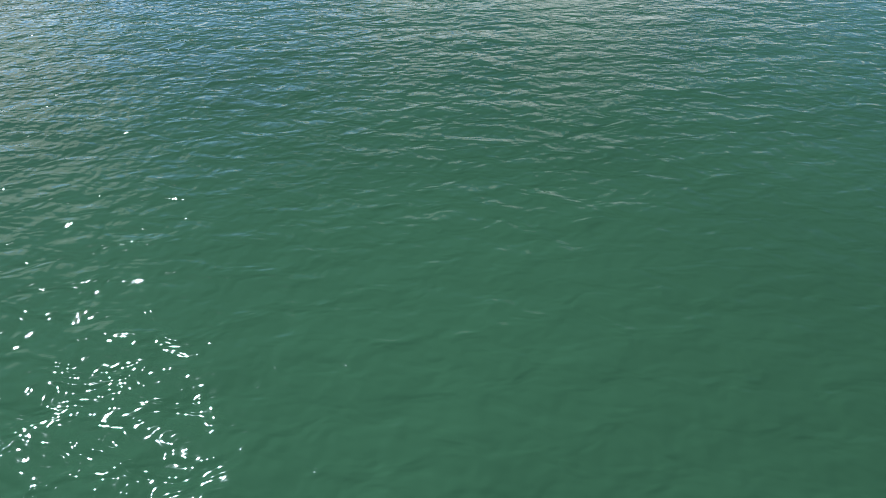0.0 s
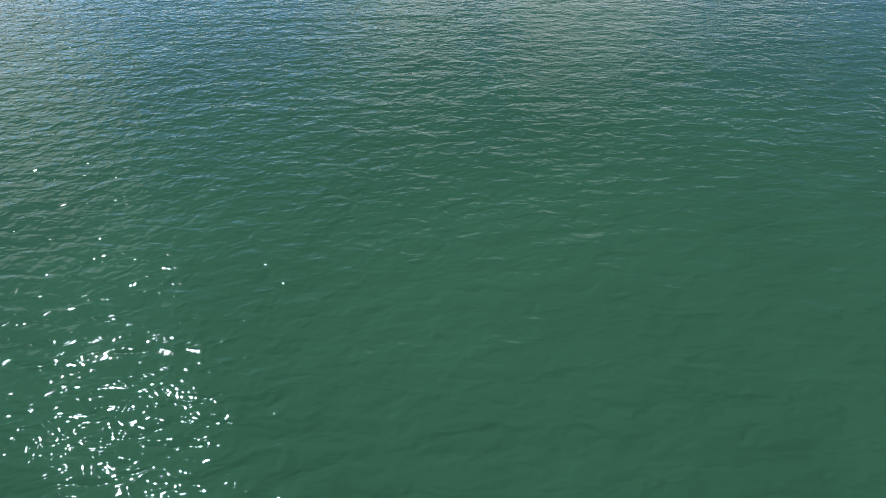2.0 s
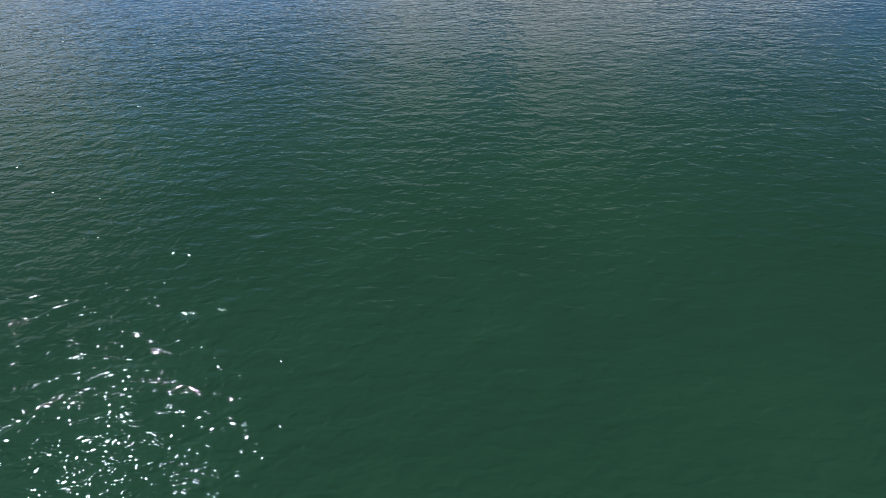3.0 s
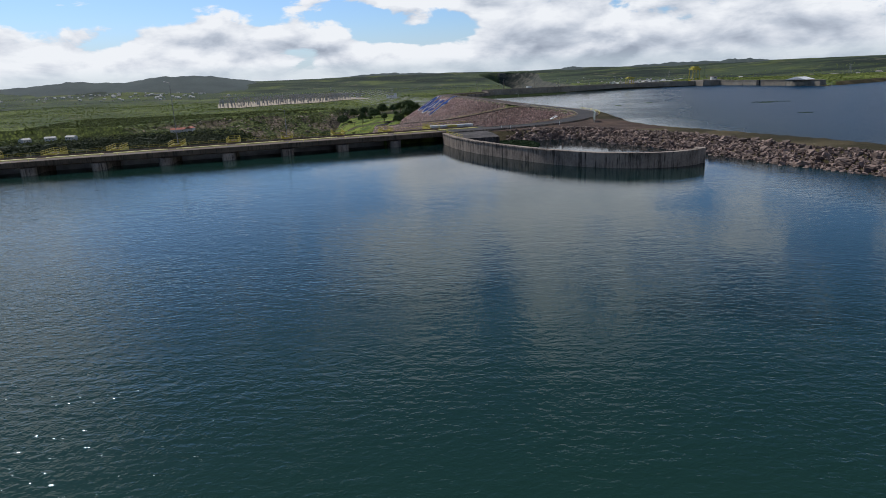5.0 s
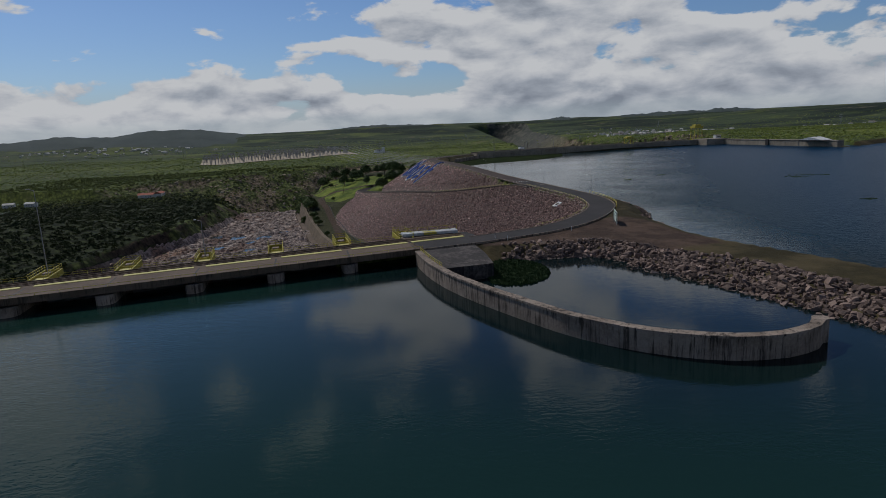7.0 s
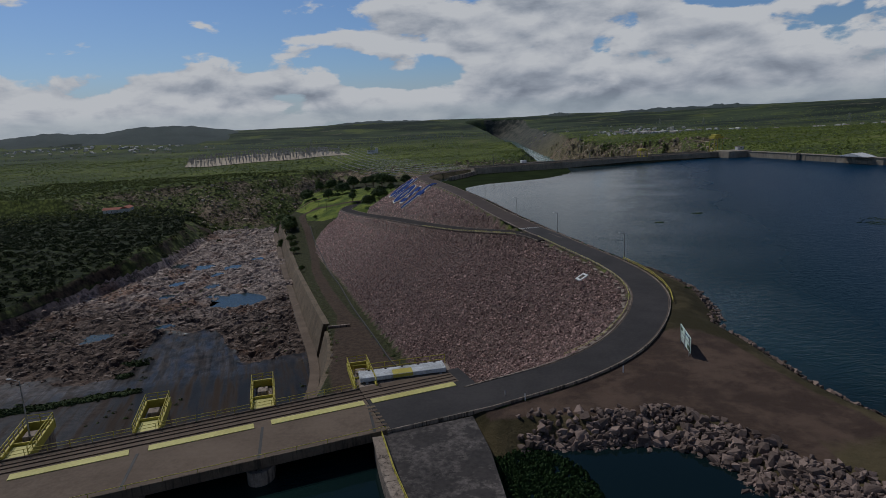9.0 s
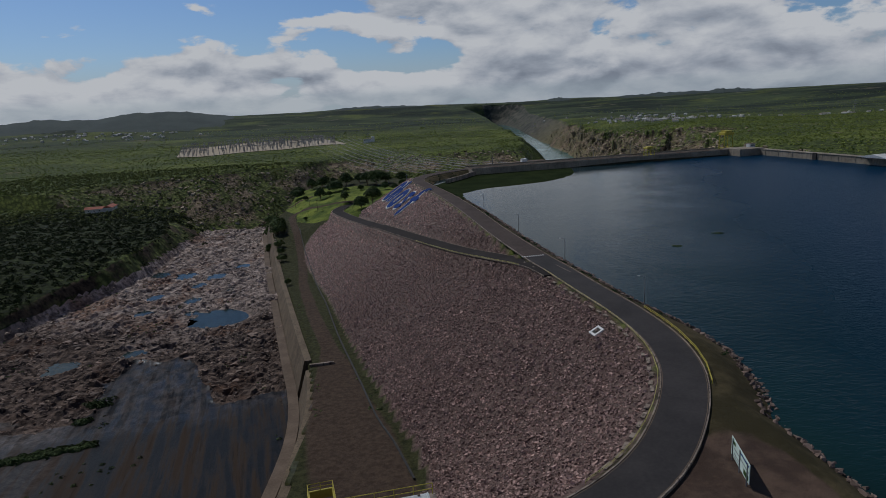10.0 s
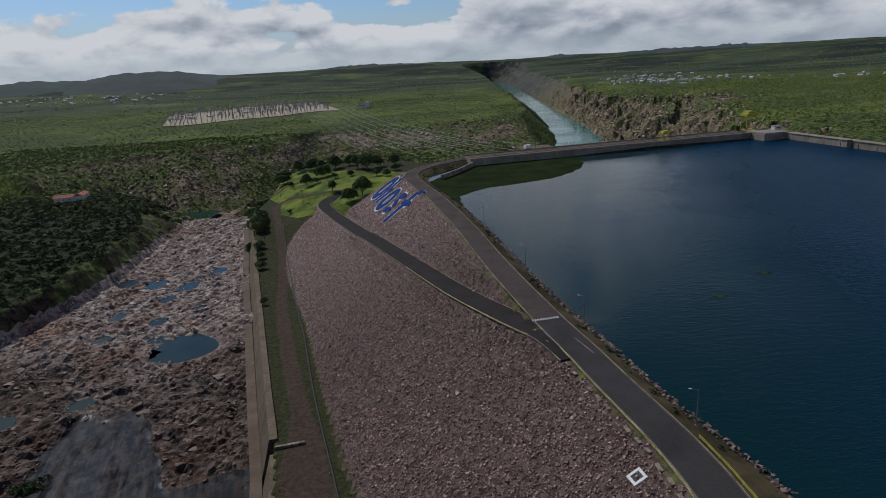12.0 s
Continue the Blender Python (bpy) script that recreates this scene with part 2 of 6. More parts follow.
    if lake:
        # greener at the start; darker and bluer beyond, sky reflection put into the colour
        body = n.mix(n.smooth(sep.outputs[1], -245.0, -185.0), body, (0.0105, 0.033, 0.027))
        body = n.mix(wind, body, n.mix(n.smooth(n.math("ADD", sep.outputs[0], n.math("MULTIPLY", sep.outputs[1], -0.18)), 35.0, 150.0), (0.005, 0.025, 0.031), (0.003, 0.026, 0.058)))
    if lake:
        body = n.mix(n.smooth(nook.outputs["Value"], 85.0, 40.0), body, (0.005, 0.013, 0.014))
    n.link(body, bsdf.inputs["Base Color"])
    relief(n, bsdf, high, 1.0, 0.17 * wave)
    return m


lake_water = water_material("lake_water", (0.0145, 0.045, 0.024), 1.0, True)
river_water = water_material("river_water", (0.03, 0.15, 0.145), 1.4)
basin_water = water_material("basin_water", (0.012, 0.04, 0.03), 0.6)
pool_water = water_material("pool_water", (0.02, 0.035, 0.035), 0.3)
concrete = surface("weathered_concrete", (0.175, 0.135, 0.103), (0.37, 0.302, 0.243), 2.0, 0.9, 0.03, stain=0.95)
bridge_concrete = surface("bridge_concrete", (0.085, 0.060, 0.040), (0.165, 0.122, 0.085), 2.0, 0.9, 0.03, stain=0.7)
deck_concrete = surface("deck_concrete", (0.090, 0.062, 0.041), (0.160, 0.117, 0.082), 3.0, 0.9, 0.02)
asphalt = surface("worn_asphalt", (0.021, 0.019, 0.019), (0.044, 0.039, 0.038), 3.0, 0.9, 0.02)
dusty_asphalt = surface("dusty_asphalt", (0.022, 0.019, 0.018), (0.040, 0.034, 0.031), 3.0, 0.95, 0.02, shine=0.15)
dusty_road = surface("dusty_road", (0.054, 0.041, 0.036), (0.094, 0.073, 0.063), 4.0, 0.95, 0.02, shine=0.2)
yellow_paint = surface("yellow_paint", (0.34, 0.28, 0.035), (0.52, 0.44, 0.06), 1.0, 0.6, 0.01)
pale_yellow = surface("worn_yellow_plate", (0.44, 0.39, 0.11), (0.62, 0.57, 0.20), 2.0, 0.7, 0.01)
white_paint = surface("white_paint", (0.58, 0.58, 0.56), (0.80, 0.80, 0.78), 1.5, 0.6, 0.01)
chipped_white = surface("chipped_white_paint", (0.30, 0.31, 0.31), (0.66, 0.69, 0.70), 1.6, 0.6, 0.01, stain=0.3)
blue_paint = surface("blue_paint", (0.008, 0.028, 0.13), (0.016, 0.05, 0.21), 1.5, 0.9, 0.03, shine=0.1)
steel = surface("grey_steel", (0.20, 0.20, 0.20), (0.36, 0.36, 0.36), 1.0, 0.5, 0.005, metal=0.6)
rusty_steel = surface("rusty_steel", (0.06, 0.042, 0.03), (0.17, 0.115, 0.075), 1.0, 0.8, 0.01, metal=0.2)
dark_rubber = surface("dark_pipe", (0.015, 0.014, 0.013), (0.04, 0.037, 0.033), 1.0, 0.7, 0.01)
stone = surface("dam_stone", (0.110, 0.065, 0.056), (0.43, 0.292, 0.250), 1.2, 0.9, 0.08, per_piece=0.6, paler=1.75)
riprap_stone = surface("riprap_stone", (0.088, 0.060, 0.048), (0.25, 0.182, 0.148), 1.2, 0.9, 0.10, per_piece=0.55)
cliff_stone = surface("cliff_stone", (0.085, 0.066, 0.046), (0.46, 0.37, 0.26), 3.0, 0.95, 0.15, per_piece=0.5)
channel_stone = surface("channel_stone", (0.06, 0.046, 0.038), (0.36, 0.29, 0.245), 1.5, 0.8, 0.14, per_piece=0.45, patch=(0.13, 0.074, 0.048), bed_fade=True)
red_tile = surface("red_tile", (0.30, 0.085, 0.05), (0.45, 0.16, 0.10), 1.5, 0.85, 0.05)
bark = surface("bark", (0.08, 0.055, 0.04), (0.17, 0.125, 0.09), 0.6, 0.95, 0.04)
tan_concrete = surface("tan_concrete", (0.100, 0.072, 0.043), (0.19, 0.142, 0.090), 3.0, 0.9, 0.03, stain=0.45)
plaster = surface("dull_plaster", (0.46, 0.44, 0.40), (0.70, 0.68, 0.63), 2.0, 0.8, 0.01)
dull_roof = surface("dull_roof", (0.20, 0.15, 0.13), (0.42, 0.38, 0.35), 8.0, 0.85, 0.02)
green_sheet_mat = surface("green_sheet", (0.011, 0.018, 0.006), (0.028, 0.040, 0.014), 6.0, 1.0, 0.03, shine=0.02)
black_concrete = surface("blackened_concrete", (0.024, 0.020, 0.019), (0.20, 0.172, 0.155), 3.2, 0.9, 0.03, stain=0.75, blotch=0.85)
board_face = surface("faded_board", (0.48, 0.62, 0.52), (0.70, 0.80, 0.74), 2.0, 0.7, 0.01)
pale_concrete = surface("pale_concrete", (0.20, 0.170, 0.128), (0.37, 0.322, 0.252), 4.0, 0.9, 0.03, stain=0.35)
sand = surface("bare_sand", (0.34, 0.28, 0.20), (0.46, 0.39, 0.29), 4.0, 0.95, 0.05)


def leaf_material(name, dark, light):
    m, n, bsdf = material(name)
    isl = n.add("ShaderNodeNewGeometry").outputs["Random Per Island"]
    p = place(n)
    v = n.math("ADD", n.math("MULTIPLY", isl, 0.6), n.math("MULTIPLY", n.noise(p, 0.02, 3), 0.6))
    n.link(n.mix(n.smooth(v, 0.15, 0.95), dark, light), bsdf.inputs["Base Color"])
    bsdf.inputs["Roughness"].default_value = 0.75
    bsdf.inputs["Specular IOR Level"].default_value = 0.2
    return m


scrub_leaf = leaf_material("scrub_leaf", (0.120, 0.150, 0.034), (0.340, 0.390, 0.095))
dark_leaf = leaf_material("dark_leaf", (0.026, 0.042, 0.014), (0.092, 0.128, 0.040))
# leaves of the left hill, darkened to give the cloud shade on it
shaded_hill_leaf = leaf_material("shaded_hill_leaf", (0.022, 0.030, 0.010), (0.062, 0.080, 0.025))
valley_leaf = leaf_material("valley_leaf", (0.072, 0.086, 0.022), (0.215, 0.235, 0.064))
hedge_leaf = leaf_material("hedge_leaf", (0.040, 0.064, 0.018), (0.115, 0.154, 0.045))
reed_leaf = leaf_material("reed_leaf", (0.014, 0.034, 0.008), (0.036, 0.072, 0.018))


def ground_material():
    """One sheet of ground, its kinds of soil laid out by zone weights."""
    m, n, bsdf = material("ground")
    p = place(n)


    def attribute(name):
        node = n.tree.nodes.new("ShaderNodeAttribute")
        node.attribute_name = name
        return node.outputs["Fac"]
    big, mid, fine = n.noise(p, 0.006, 4, 0.6), n.noise(p, 0.05, 5, 0.65), n.noise(p, 0.6, 6, 0.7)
    ground_y = n.add("ShaderNodeSeparateXYZ")
    n.link(p, ground_y.inputs[0])
    edge = n.math("MULTIPLY", n.math("SUBTRACT", mid, 0.5), 0.9)
    beyond = n.smooth(n.math("ADD", ground_y.outputs[1], n.math("MULTIPLY", mid, 60.0)), 230.0, 430.0)

    def spread(name, low=0.4, high=0.6):
        return n.smooth(n.math("ADD", attribute(name), edge), low, high)
    # scrub land: green crowns, painted shade between them, dry grass and bare earth
    cells = n.add("ShaderNodeTexVoronoi", Scale=0.2)
    n.link(n.mix(0.04, p, n.add("ShaderNodeTexNoise", Scale=0.3).outputs["Color"]), cells.inputs["Vector"])
    crowns = n.math("SUBTRACT", 1.0, cells.outputs["Distance"])
    tuft = n.math("ADD", n.math("MULTIPLY", crowns, 0.6), n.math("MULTIPLY", n.noise(p, 0.9, 5, 0.7), 0.5))
    scrub = n.mix(n.smooth(tuft, 0.42, 0.80), (0.032, 0.044, 0.012), (0.132, 0.166, 0.040))
    scrub = n.mix(n.smooth(big, 0.44, 0.62), scrub, n.mix(n.smooth(tuft, 0.40, 0.80), (0.050, 0.066, 0.014), (0.200, 0.240, 0.046)))
    scrub = n.mix(n.math("MULTIPLY", n.smooth(n.noise(p, 0.012, 6, 0.7), 0.60, 0.70), 0.55), scrub, (0.26, 0.20, 0.13))
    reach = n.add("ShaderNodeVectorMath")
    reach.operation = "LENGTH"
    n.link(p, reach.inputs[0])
    # dark blue-green far woods: haze and cloud shade put into the colour by distance
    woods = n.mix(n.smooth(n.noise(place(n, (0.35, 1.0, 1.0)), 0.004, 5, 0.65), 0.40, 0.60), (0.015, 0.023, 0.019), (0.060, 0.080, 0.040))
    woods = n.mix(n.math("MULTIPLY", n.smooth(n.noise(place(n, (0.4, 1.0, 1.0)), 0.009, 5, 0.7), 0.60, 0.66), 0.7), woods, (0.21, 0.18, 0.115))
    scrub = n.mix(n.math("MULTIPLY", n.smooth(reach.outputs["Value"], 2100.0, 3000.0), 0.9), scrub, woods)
    scrub = n.mix(n.math("MULTIPLY", n.smooth(n.noise(place(n, (0.5, 1.0, 1.0)), 0.0045, 4, 0.6), 0.54, 0.64), 0.35), scrub, n.mix(n.smooth(tuft, 0.35, 0.8), (0.140, 0.170, 0.032), (0.270, 0.290, 0.060)))
    # cloud shade over the left hill, put into its ground colour
    shaded_scrub = n.mix(n.smooth(tuft, 0.40, 0.80), (0.014, 0.019, 0.007), (0.048, 0.062, 0.020))
    scrub = n.mix(attribute("shaded_scrub"), scrub, shaded_scrub)
    cliff_rock = n.mix(n.smooth(n.math("ADD", n.math("MULTIPLY", n.noise(place(n, (1, 1, 0.35)), 0.10, 7, 0.72), 0.5), n.math("MULTIPLY", n.noise(place(n, (1, 1, 0.3)), 0.42, 6, 0.75), 0.5)), 0.40, 0.60), (0.030, 0.022, 0.015), (0.36, 0.275, 0.185))
    cliff_rock = n.mix(n.smooth(attribute("cliff"), 0.95, 0.80), cliff_rock, n.mix(n.smooth(n.noise(p, 0.25, 6, 0.7), 0.36, 0.66), (0.026, 0.020, 0.013), (0.115, 0.085, 0.056)))
    cliff = n.mix(n.math("MULTIPLY", n.math("SUBTRACT", 1.0, n.math("MULTIPLY", n.smooth(attribute("cliff"), 1.1, 1.4), 0.62)), n.smooth(n.math("ADD", n.noise(p, 0.022, 5, 0.7), n.math("MULTIPLY", n.math("SUBTRACT", big, 0.5), 0.5)), 0.39, 0.54)), cliff_rock, n.mix(n.smooth(tuft, 0.42, 0.80), (0.052, 0.066, 0.020), (0.190, 0.218, 0.066)))
    # the gorge's distant wall lies in shade; its colour is darkened to stand for that
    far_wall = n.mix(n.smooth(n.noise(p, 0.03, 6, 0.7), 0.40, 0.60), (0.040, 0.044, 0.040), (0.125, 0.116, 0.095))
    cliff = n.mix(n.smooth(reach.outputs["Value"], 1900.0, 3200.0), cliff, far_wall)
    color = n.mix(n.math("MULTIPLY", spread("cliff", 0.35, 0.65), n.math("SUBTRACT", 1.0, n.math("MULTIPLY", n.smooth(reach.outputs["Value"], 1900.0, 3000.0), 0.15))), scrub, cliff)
    bed = n.mix(n.smooth(n.noise(p, 0.22, 7, 0.7), 0.36, 0.66), (0.045, 0.036, 0.032), (0.27, 0.215, 0.178))
    bed = n.mix(n.smooth(n.noise(p, 0.03, 4, 0.6), 0.50, 0.66), bed, n.mix(n.smooth(n.noise(p, 0.3, 6, 0.7), 0.36, 0.64), (0.046, 0.031, 0.024), (0.19, 0.122, 0.086)))
    # bed colour dimmed near the gates, raised towards the far end
    bed = n.mix(attribute("dry"), n.mix(1.0, bed, (0.72, 0.66, 0.62), "MULTIPLY"), n.mix(1.0, bed, (2.3, 2.35, 2.4), "MULTIPLY"))
    color = n.mix(spread("channel"), color, bed)
    # the floor below the gates is streaked down its fall, square to the bridge
    across = n.math("ADD", n.math("MULTIPLY", ground_y.outputs[0], 0.954), n.math("MULTIPLY", ground_y.outputs[1], 0.30))
    down = n.math("SUBTRACT", n.math("MULTIPLY", ground_y.outputs[1], 0.954), n.math("MULTIPLY", ground_y.outputs[0], 0.30))

    def fall_line(stretch):
        both = n.add("ShaderNodeCombineXYZ")
        n.link(across, both.inputs[0])
        n.link(n.math("MULTIPLY", down, stretch), both.inputs[1])
        return both.outputs[0]
    slab_streak = n.noise(fall_line(0.06), 0.28, 5, 0.65)
    fine_streak = n.noise(fall_line(0.03), 1.0, 4, 0.7)
    along = n.math("ADD", n.math("MULTIPLY", ground_y.outputs[0], 0.9285), n.math("MULTIPLY", ground_y.outputs[1], 0.3714))
    fall = n.math("SUBTRACT", n.math("MULTIPLY", ground_y.outputs[1], 0.9285), n.math("MULTIPLY", ground_y.outputs[0], 0.3714))
    worn = n.math("ADD", fall, n.math("MULTIPLY", n.noise(p, 0.12, 4, 0.6), 26.0))
    slab = n.mix(n.smooth(slab_streak, 0.42, 0.58), (0.005, 0.005, 0.006), (0.043, 0.030, 0.021))
    slab = n.mix(n.math("MULTIPLY", n.smooth(fine_streak, 0.52, 0.64), 0.45), slab, (0.010, 0.009, 0.010))
    # broken ledges of worn rock past the floor's end, stony ground on its far side
    ledge = n.mix(n.smooth(n.noise(fall_line(0.5), 0.22, 6, 0.7), 0.40, 0.62), (0.006, 0.006, 0.008), (0.052, 0.041, 0.036))
    pale_ledge = n.mix(n.smooth(n.noise(p, 0.4, 6, 0.7), 0.38, 0.62), (0.030, 0.024, 0.021), (0.098, 0.080, 0.070))
    ledge = n.mix(n.smooth(along, -72.0, -84.0), ledge, pale_ledge)
    slab = n.mix(n.smooth(worn, 192.0, 202.0), slab, ledge)
    slab = n.mix(n.math("MULTIPLY", n.smooth(n.math("SUBTRACT", along, n.math("MULTIPLY", n.math("SUBTRACT", worn, 172.0), 0.22)), -70.0, -80.0), n.smooth(worn, 196.0, 186.0)), slab, n.mix(0.4, slab, pale_ledge))
    color = n.mix(spread("slab"), color, slab)
    fill = n.mix(n.smooth(n.noise(p, 0.55, 7, 0.75), 0.36, 0.64), (0.062, 0.042, 0.036), (0.20, 0.142, 0.120))
    fill = n.mix(n.smooth(n.noise(p, 0.03, 3, 0.6), 0.45, 0.65), fill, n.mix(n.smooth(n.noise(p, 0.55, 7, 0.75), 0.36, 0.64), (0.054, 0.034, 0.029), (0.185, 0.124, 0.103)))
    grass = n.mix(n.smooth(mid, 0.4, 0.62), (0.042, 0.035, 0.015), (0.104, 0.082, 0.042))
    # finer grain and paler colour towards the far end of the dam
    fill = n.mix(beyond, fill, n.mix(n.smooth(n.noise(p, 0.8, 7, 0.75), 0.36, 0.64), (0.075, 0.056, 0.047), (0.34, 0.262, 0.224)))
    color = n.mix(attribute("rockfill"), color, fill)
    color = n.mix(spread("berm"), color, n.mix(n.smooth(fine, 0.35, 0.65), (0.026, 0.028, 0.010), (0.062, 0.062, 0.024)))
    color = n.mix(spread("lawn"), color, n.mix(n.smooth(mid, 0.35, 0.65), (0.060, 0.092, 0.016), (0.205, 0.245, 0.040)))
    color = n.mix(spread("track", 0.34, 0.78), color, n.mix(n.smooth(fine, 0.3, 0.7), (0.050, 0.034, 0.023), (0.098, 0.068, 0.047)))
    color = n.mix(spread("bank"), color, grass)
    color = n.mix(spread("earth"), color, n.mix(n.smooth(n.noise(p, 0.13, 5, 0.65), 0.38, 0.62), (0.062, 0.041, 0.030), (0.116, 0.078, 0.056)))
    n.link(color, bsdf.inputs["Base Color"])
    bsdf.inputs["Roughness"].default_value = 0.95
    wet = n.math("MULTIPLY", spread("slab"), n.smooth(slab_streak, 0.62, 0.45))
    # a film of seeping water lies on parts of the worn rock
    film = n.math("MULTIPLY", n.math("MULTIPLY", spread("slab"), n.smooth(n.math("ADD", n.noise(place(n, (1.0, 0.5, 1.0)), 0.075, 4, 0.65), n.math("MULTIPLY", slab_streak, 0.35)), 0.60, 0.70)), n.smooth(worn, 184.0, 200.0))
    n.link(n.math("SUBTRACT", n.math("SUBTRACT", 0.95, n.math("MULTIPLY", wet, 0.42)), n.math("MULTIPLY", film, 0.22)), bsdf.inputs["Roughness"])
    n.link(n.math("ADD", n.math("SUBTRACT", 0.14, n.math("MULTIPLY", spread("slab"), 0.05)), n.math("MULTIPLY", film, 0.02)), bsdf.inputs["Specular IOR Level"])
    bsdf.inputs["Specular Tint"].default_value = (0.62, 0.80, 1.0, 1)
    relief(n, bsdf, n.math("ADD", n.noise(p, 0.35, 7, 0.75), n.math("ADD", n.math("MULTIPLY", tuft, 0.8), n.math("MULTIPLY", n.math("MULTIPLY", slab_streak, spread("slab")), 1.0))), n.math("SUBTRACT", n.math("SUBTRACT", 0.8, n.math("MULTIPLY", spread("slab"), 0.66)), n.math("MULTIPLY", attribute("bank"), 0.25)), 1.1)
    return m


ground_mat = ground_material()


# ---------------------------------------------------------------- the lie of the land
def smooth_line(points, step=4.0):
    """A rounded polyline through the points (Catmull-Rom), resampled about every step metres."""
    p = [np.array(q, float) for q in points]
    p = [2 * p[0] - p[1]] + p + [2 * p[-1] - p[-2]]
    out = []
    for i in range(1, len(p) - 2):
        n = max(1, int(np.linalg.norm(p[i + 1] - p[i]) / step))
        for k in range(n):
            t = k / n
            out.append(0.5 * (2 * p[i] + (p[i + 1] - p[i - 1]) * t + (2 * p[i - 1] - 5 * p[i] + 4 * p[i + 1] - p[i + 2]) * t * t
                              + (3 * p[i] - p[i - 1] - 3 * p[i + 1] + p[i + 2]) * t ** 3))
    out.append(p[-2])
    return np.array(out)


def line_distance(x, y, line):
    """Signed distance to a polyline (positive to its left), and the length along it."""
    best, sign, along, run = np.full(x.shape, 1e9), np.ones(x.shape), np.zeros(x.shape), 0.0
    for (ax, ay), (bx, by) in zip(line[:-1, :2], line[1:, :2]):
        ux, uy = bx - ax, by - ay
        size = math.hypot(ux, uy)
        t = np.clip(((x - ax) * ux + (y - ay) * uy) / size ** 2, 0, 1)
        gap = np.hypot(x - ax - t * ux, y - ay - t * uy)
        side = ux * (y - ay) - uy * (x - ax)
        near = gap < best - 1e-6
        best, sign, along = np.where(near, gap, best), np.where(near, np.where(side >= 0, 1, -1), sign), np.where(near, run + t * size, along)
        run += size
    return best * sign, along


def wobble(x, y, size, seed=0):
    """Smooth value noise between -1 and 1."""
    gx, gy = x / size + seed * 17.3, y / size - seed * 9.7
    ix, iy = np.floor(gx), np.floor(gy)
    fx, fy = gx - ix, gy - iy
    fx, fy = fx * fx * (3 - 2 * fx), fy * fy * (3 - 2 * fy)

    def rnd(a, b):
        v = np.sin(a * 127.1 + b * 311.7 + seed * 74.7) * 43758.5453
        return (v - np.floor(v)) * 2 - 1
    return (rnd(ix, iy) * (1 - fx) + rnd(ix + 1, iy) * fx) * (1 - fy) + (rnd(ix, iy + 1) * (1 - fx) + rnd(ix + 1, iy + 1) * fx) * fy


def broken(x, y, size, seed):
    """Tilted blocks of broken rock: height of the nearest random cell, with a tilt of its own."""
    gx, gy = x / size, y / size
    ix, iy = np.floor(gx), np.floor(gy)

    def rnd(a, b, k):
        v = np.sin(a * 127.1 + b * 311.7 + (seed + k) * 74.7) * 43758.5453
        return v - np.floor(v)
    best, out = np.full(x.shape, 9.0), np.zeros(x.shape)
    for di in (-1, 0, 1):
        for dj in (-1, 0, 1):
            a, b = ix + di, iy + dj
            dx, dy = gx - a - rnd(a, b, 1), gy - b - rnd(a, b, 2)
            d = np.hypot(dx, dy)
            h = rnd(a, b, 3) - 0.5 + dx * (rnd(a, b, 4) - 0.5) * 1.3 + dy * (rnd(a, b, 5) - 0.5) * 1.3
            out = np.where(d < best, h, out)
            best = np.minimum(best, d)
    return out


def step01(v, a, b):
    t = np.clip((v - a) / (b - a), 0, 1)
    return t * t * (3 - 2 * t)


DECK = 3.75                      # bridge deck and crest road above the lake
BU, BV, BO = np.array((0.9285, 0.3714)), np.array((-0.3714, 0.9285)), np.array((-1.1, 11.9))


def on_bridge(s, v, z=0.0):
    q = BO + BU * s + BV * v
    return (float(q[0]), float(q[1]), z)


# dividing line between the lake and the valley: bridge, dam crest, intake, right shore
CREST = smooth_line([(2.6, 7.0), (20.3, 16.9), (32.8, 28.3), (42.2, 42.9), (48.6, 57.7), (51.4, 69.8), (52, 84.1), (49.5, 103.3), (43.5, 129.2),
                     (38.9, 150.2), (33.8, 171.2), (23.5, 222), (12.5, 285), (-0.5, 347), (-13, 395), (-20, 424), (-18, 448), (-6, 471), (14, 491), (26, 497)])
AXIS = np.vstack([[(-4200, -1900), (-420, -170), (-245, -85)], [on_bridge(-240, -2)[:2], on_bridge(-10, -2)[:2]], CREST,
                  [(100, 509), (176, 523), (268, 548), (295, 541), (334, 394), (420, 452), (700, 640), (1500, 1000), (4700, 2300)]])
DIKE = smooth_line([(45, 62), (49, 34), (51, 10), (57, -10), (68, -31), (79, -57), (95, -92), (130, -152), (185, -235), (265, -320)], 8)
COVE = smooth_line([(2, -9), (8, -5.5), (13, -4.6), (20, -5.4), (27, -4.8), (32, -5.3), (36, -10), (41.6, -19), (47, -30), (52, -42)], 3)
WALL = smooth_line([(-36, 24), (-43, 70), (-47.5, 125), (-55.8, 165.4), (-71, 214), (-105.3, 323.5), (-132.6, 411.5), (-149.8, 470.6), (-172, 545)], 8)
RIVER = smooth_line([(150, 640), (190, 760), (240, 1050), (305, 1460), (325, 1860), (331, 2400), (345, 2950), (362, 3450), (368, 3800), (356, 4050), (344, 4200), (316, 4300)], 40)
POOL = smooth_line([(240, 1000), (60, 985), (-150, 985), (-330, 850), (-420, 835)], 30)
LIP_Y = 600.0
PUDDLES = ((-173, 392, 8), (-199, 400, 9), (-165, 430, 7), (-168, 330, 6), (-158, 305, 5), (-185, 218, 8), (-160, 232, 6), (-150, 350, 5), (-222, 404, 8), (-178, 370, 6), (-196, 338, 6), (-190, 308, 6))


def wall_x(y):
    return np.interp(y, WALL[:, 1], WALL[:, 0])


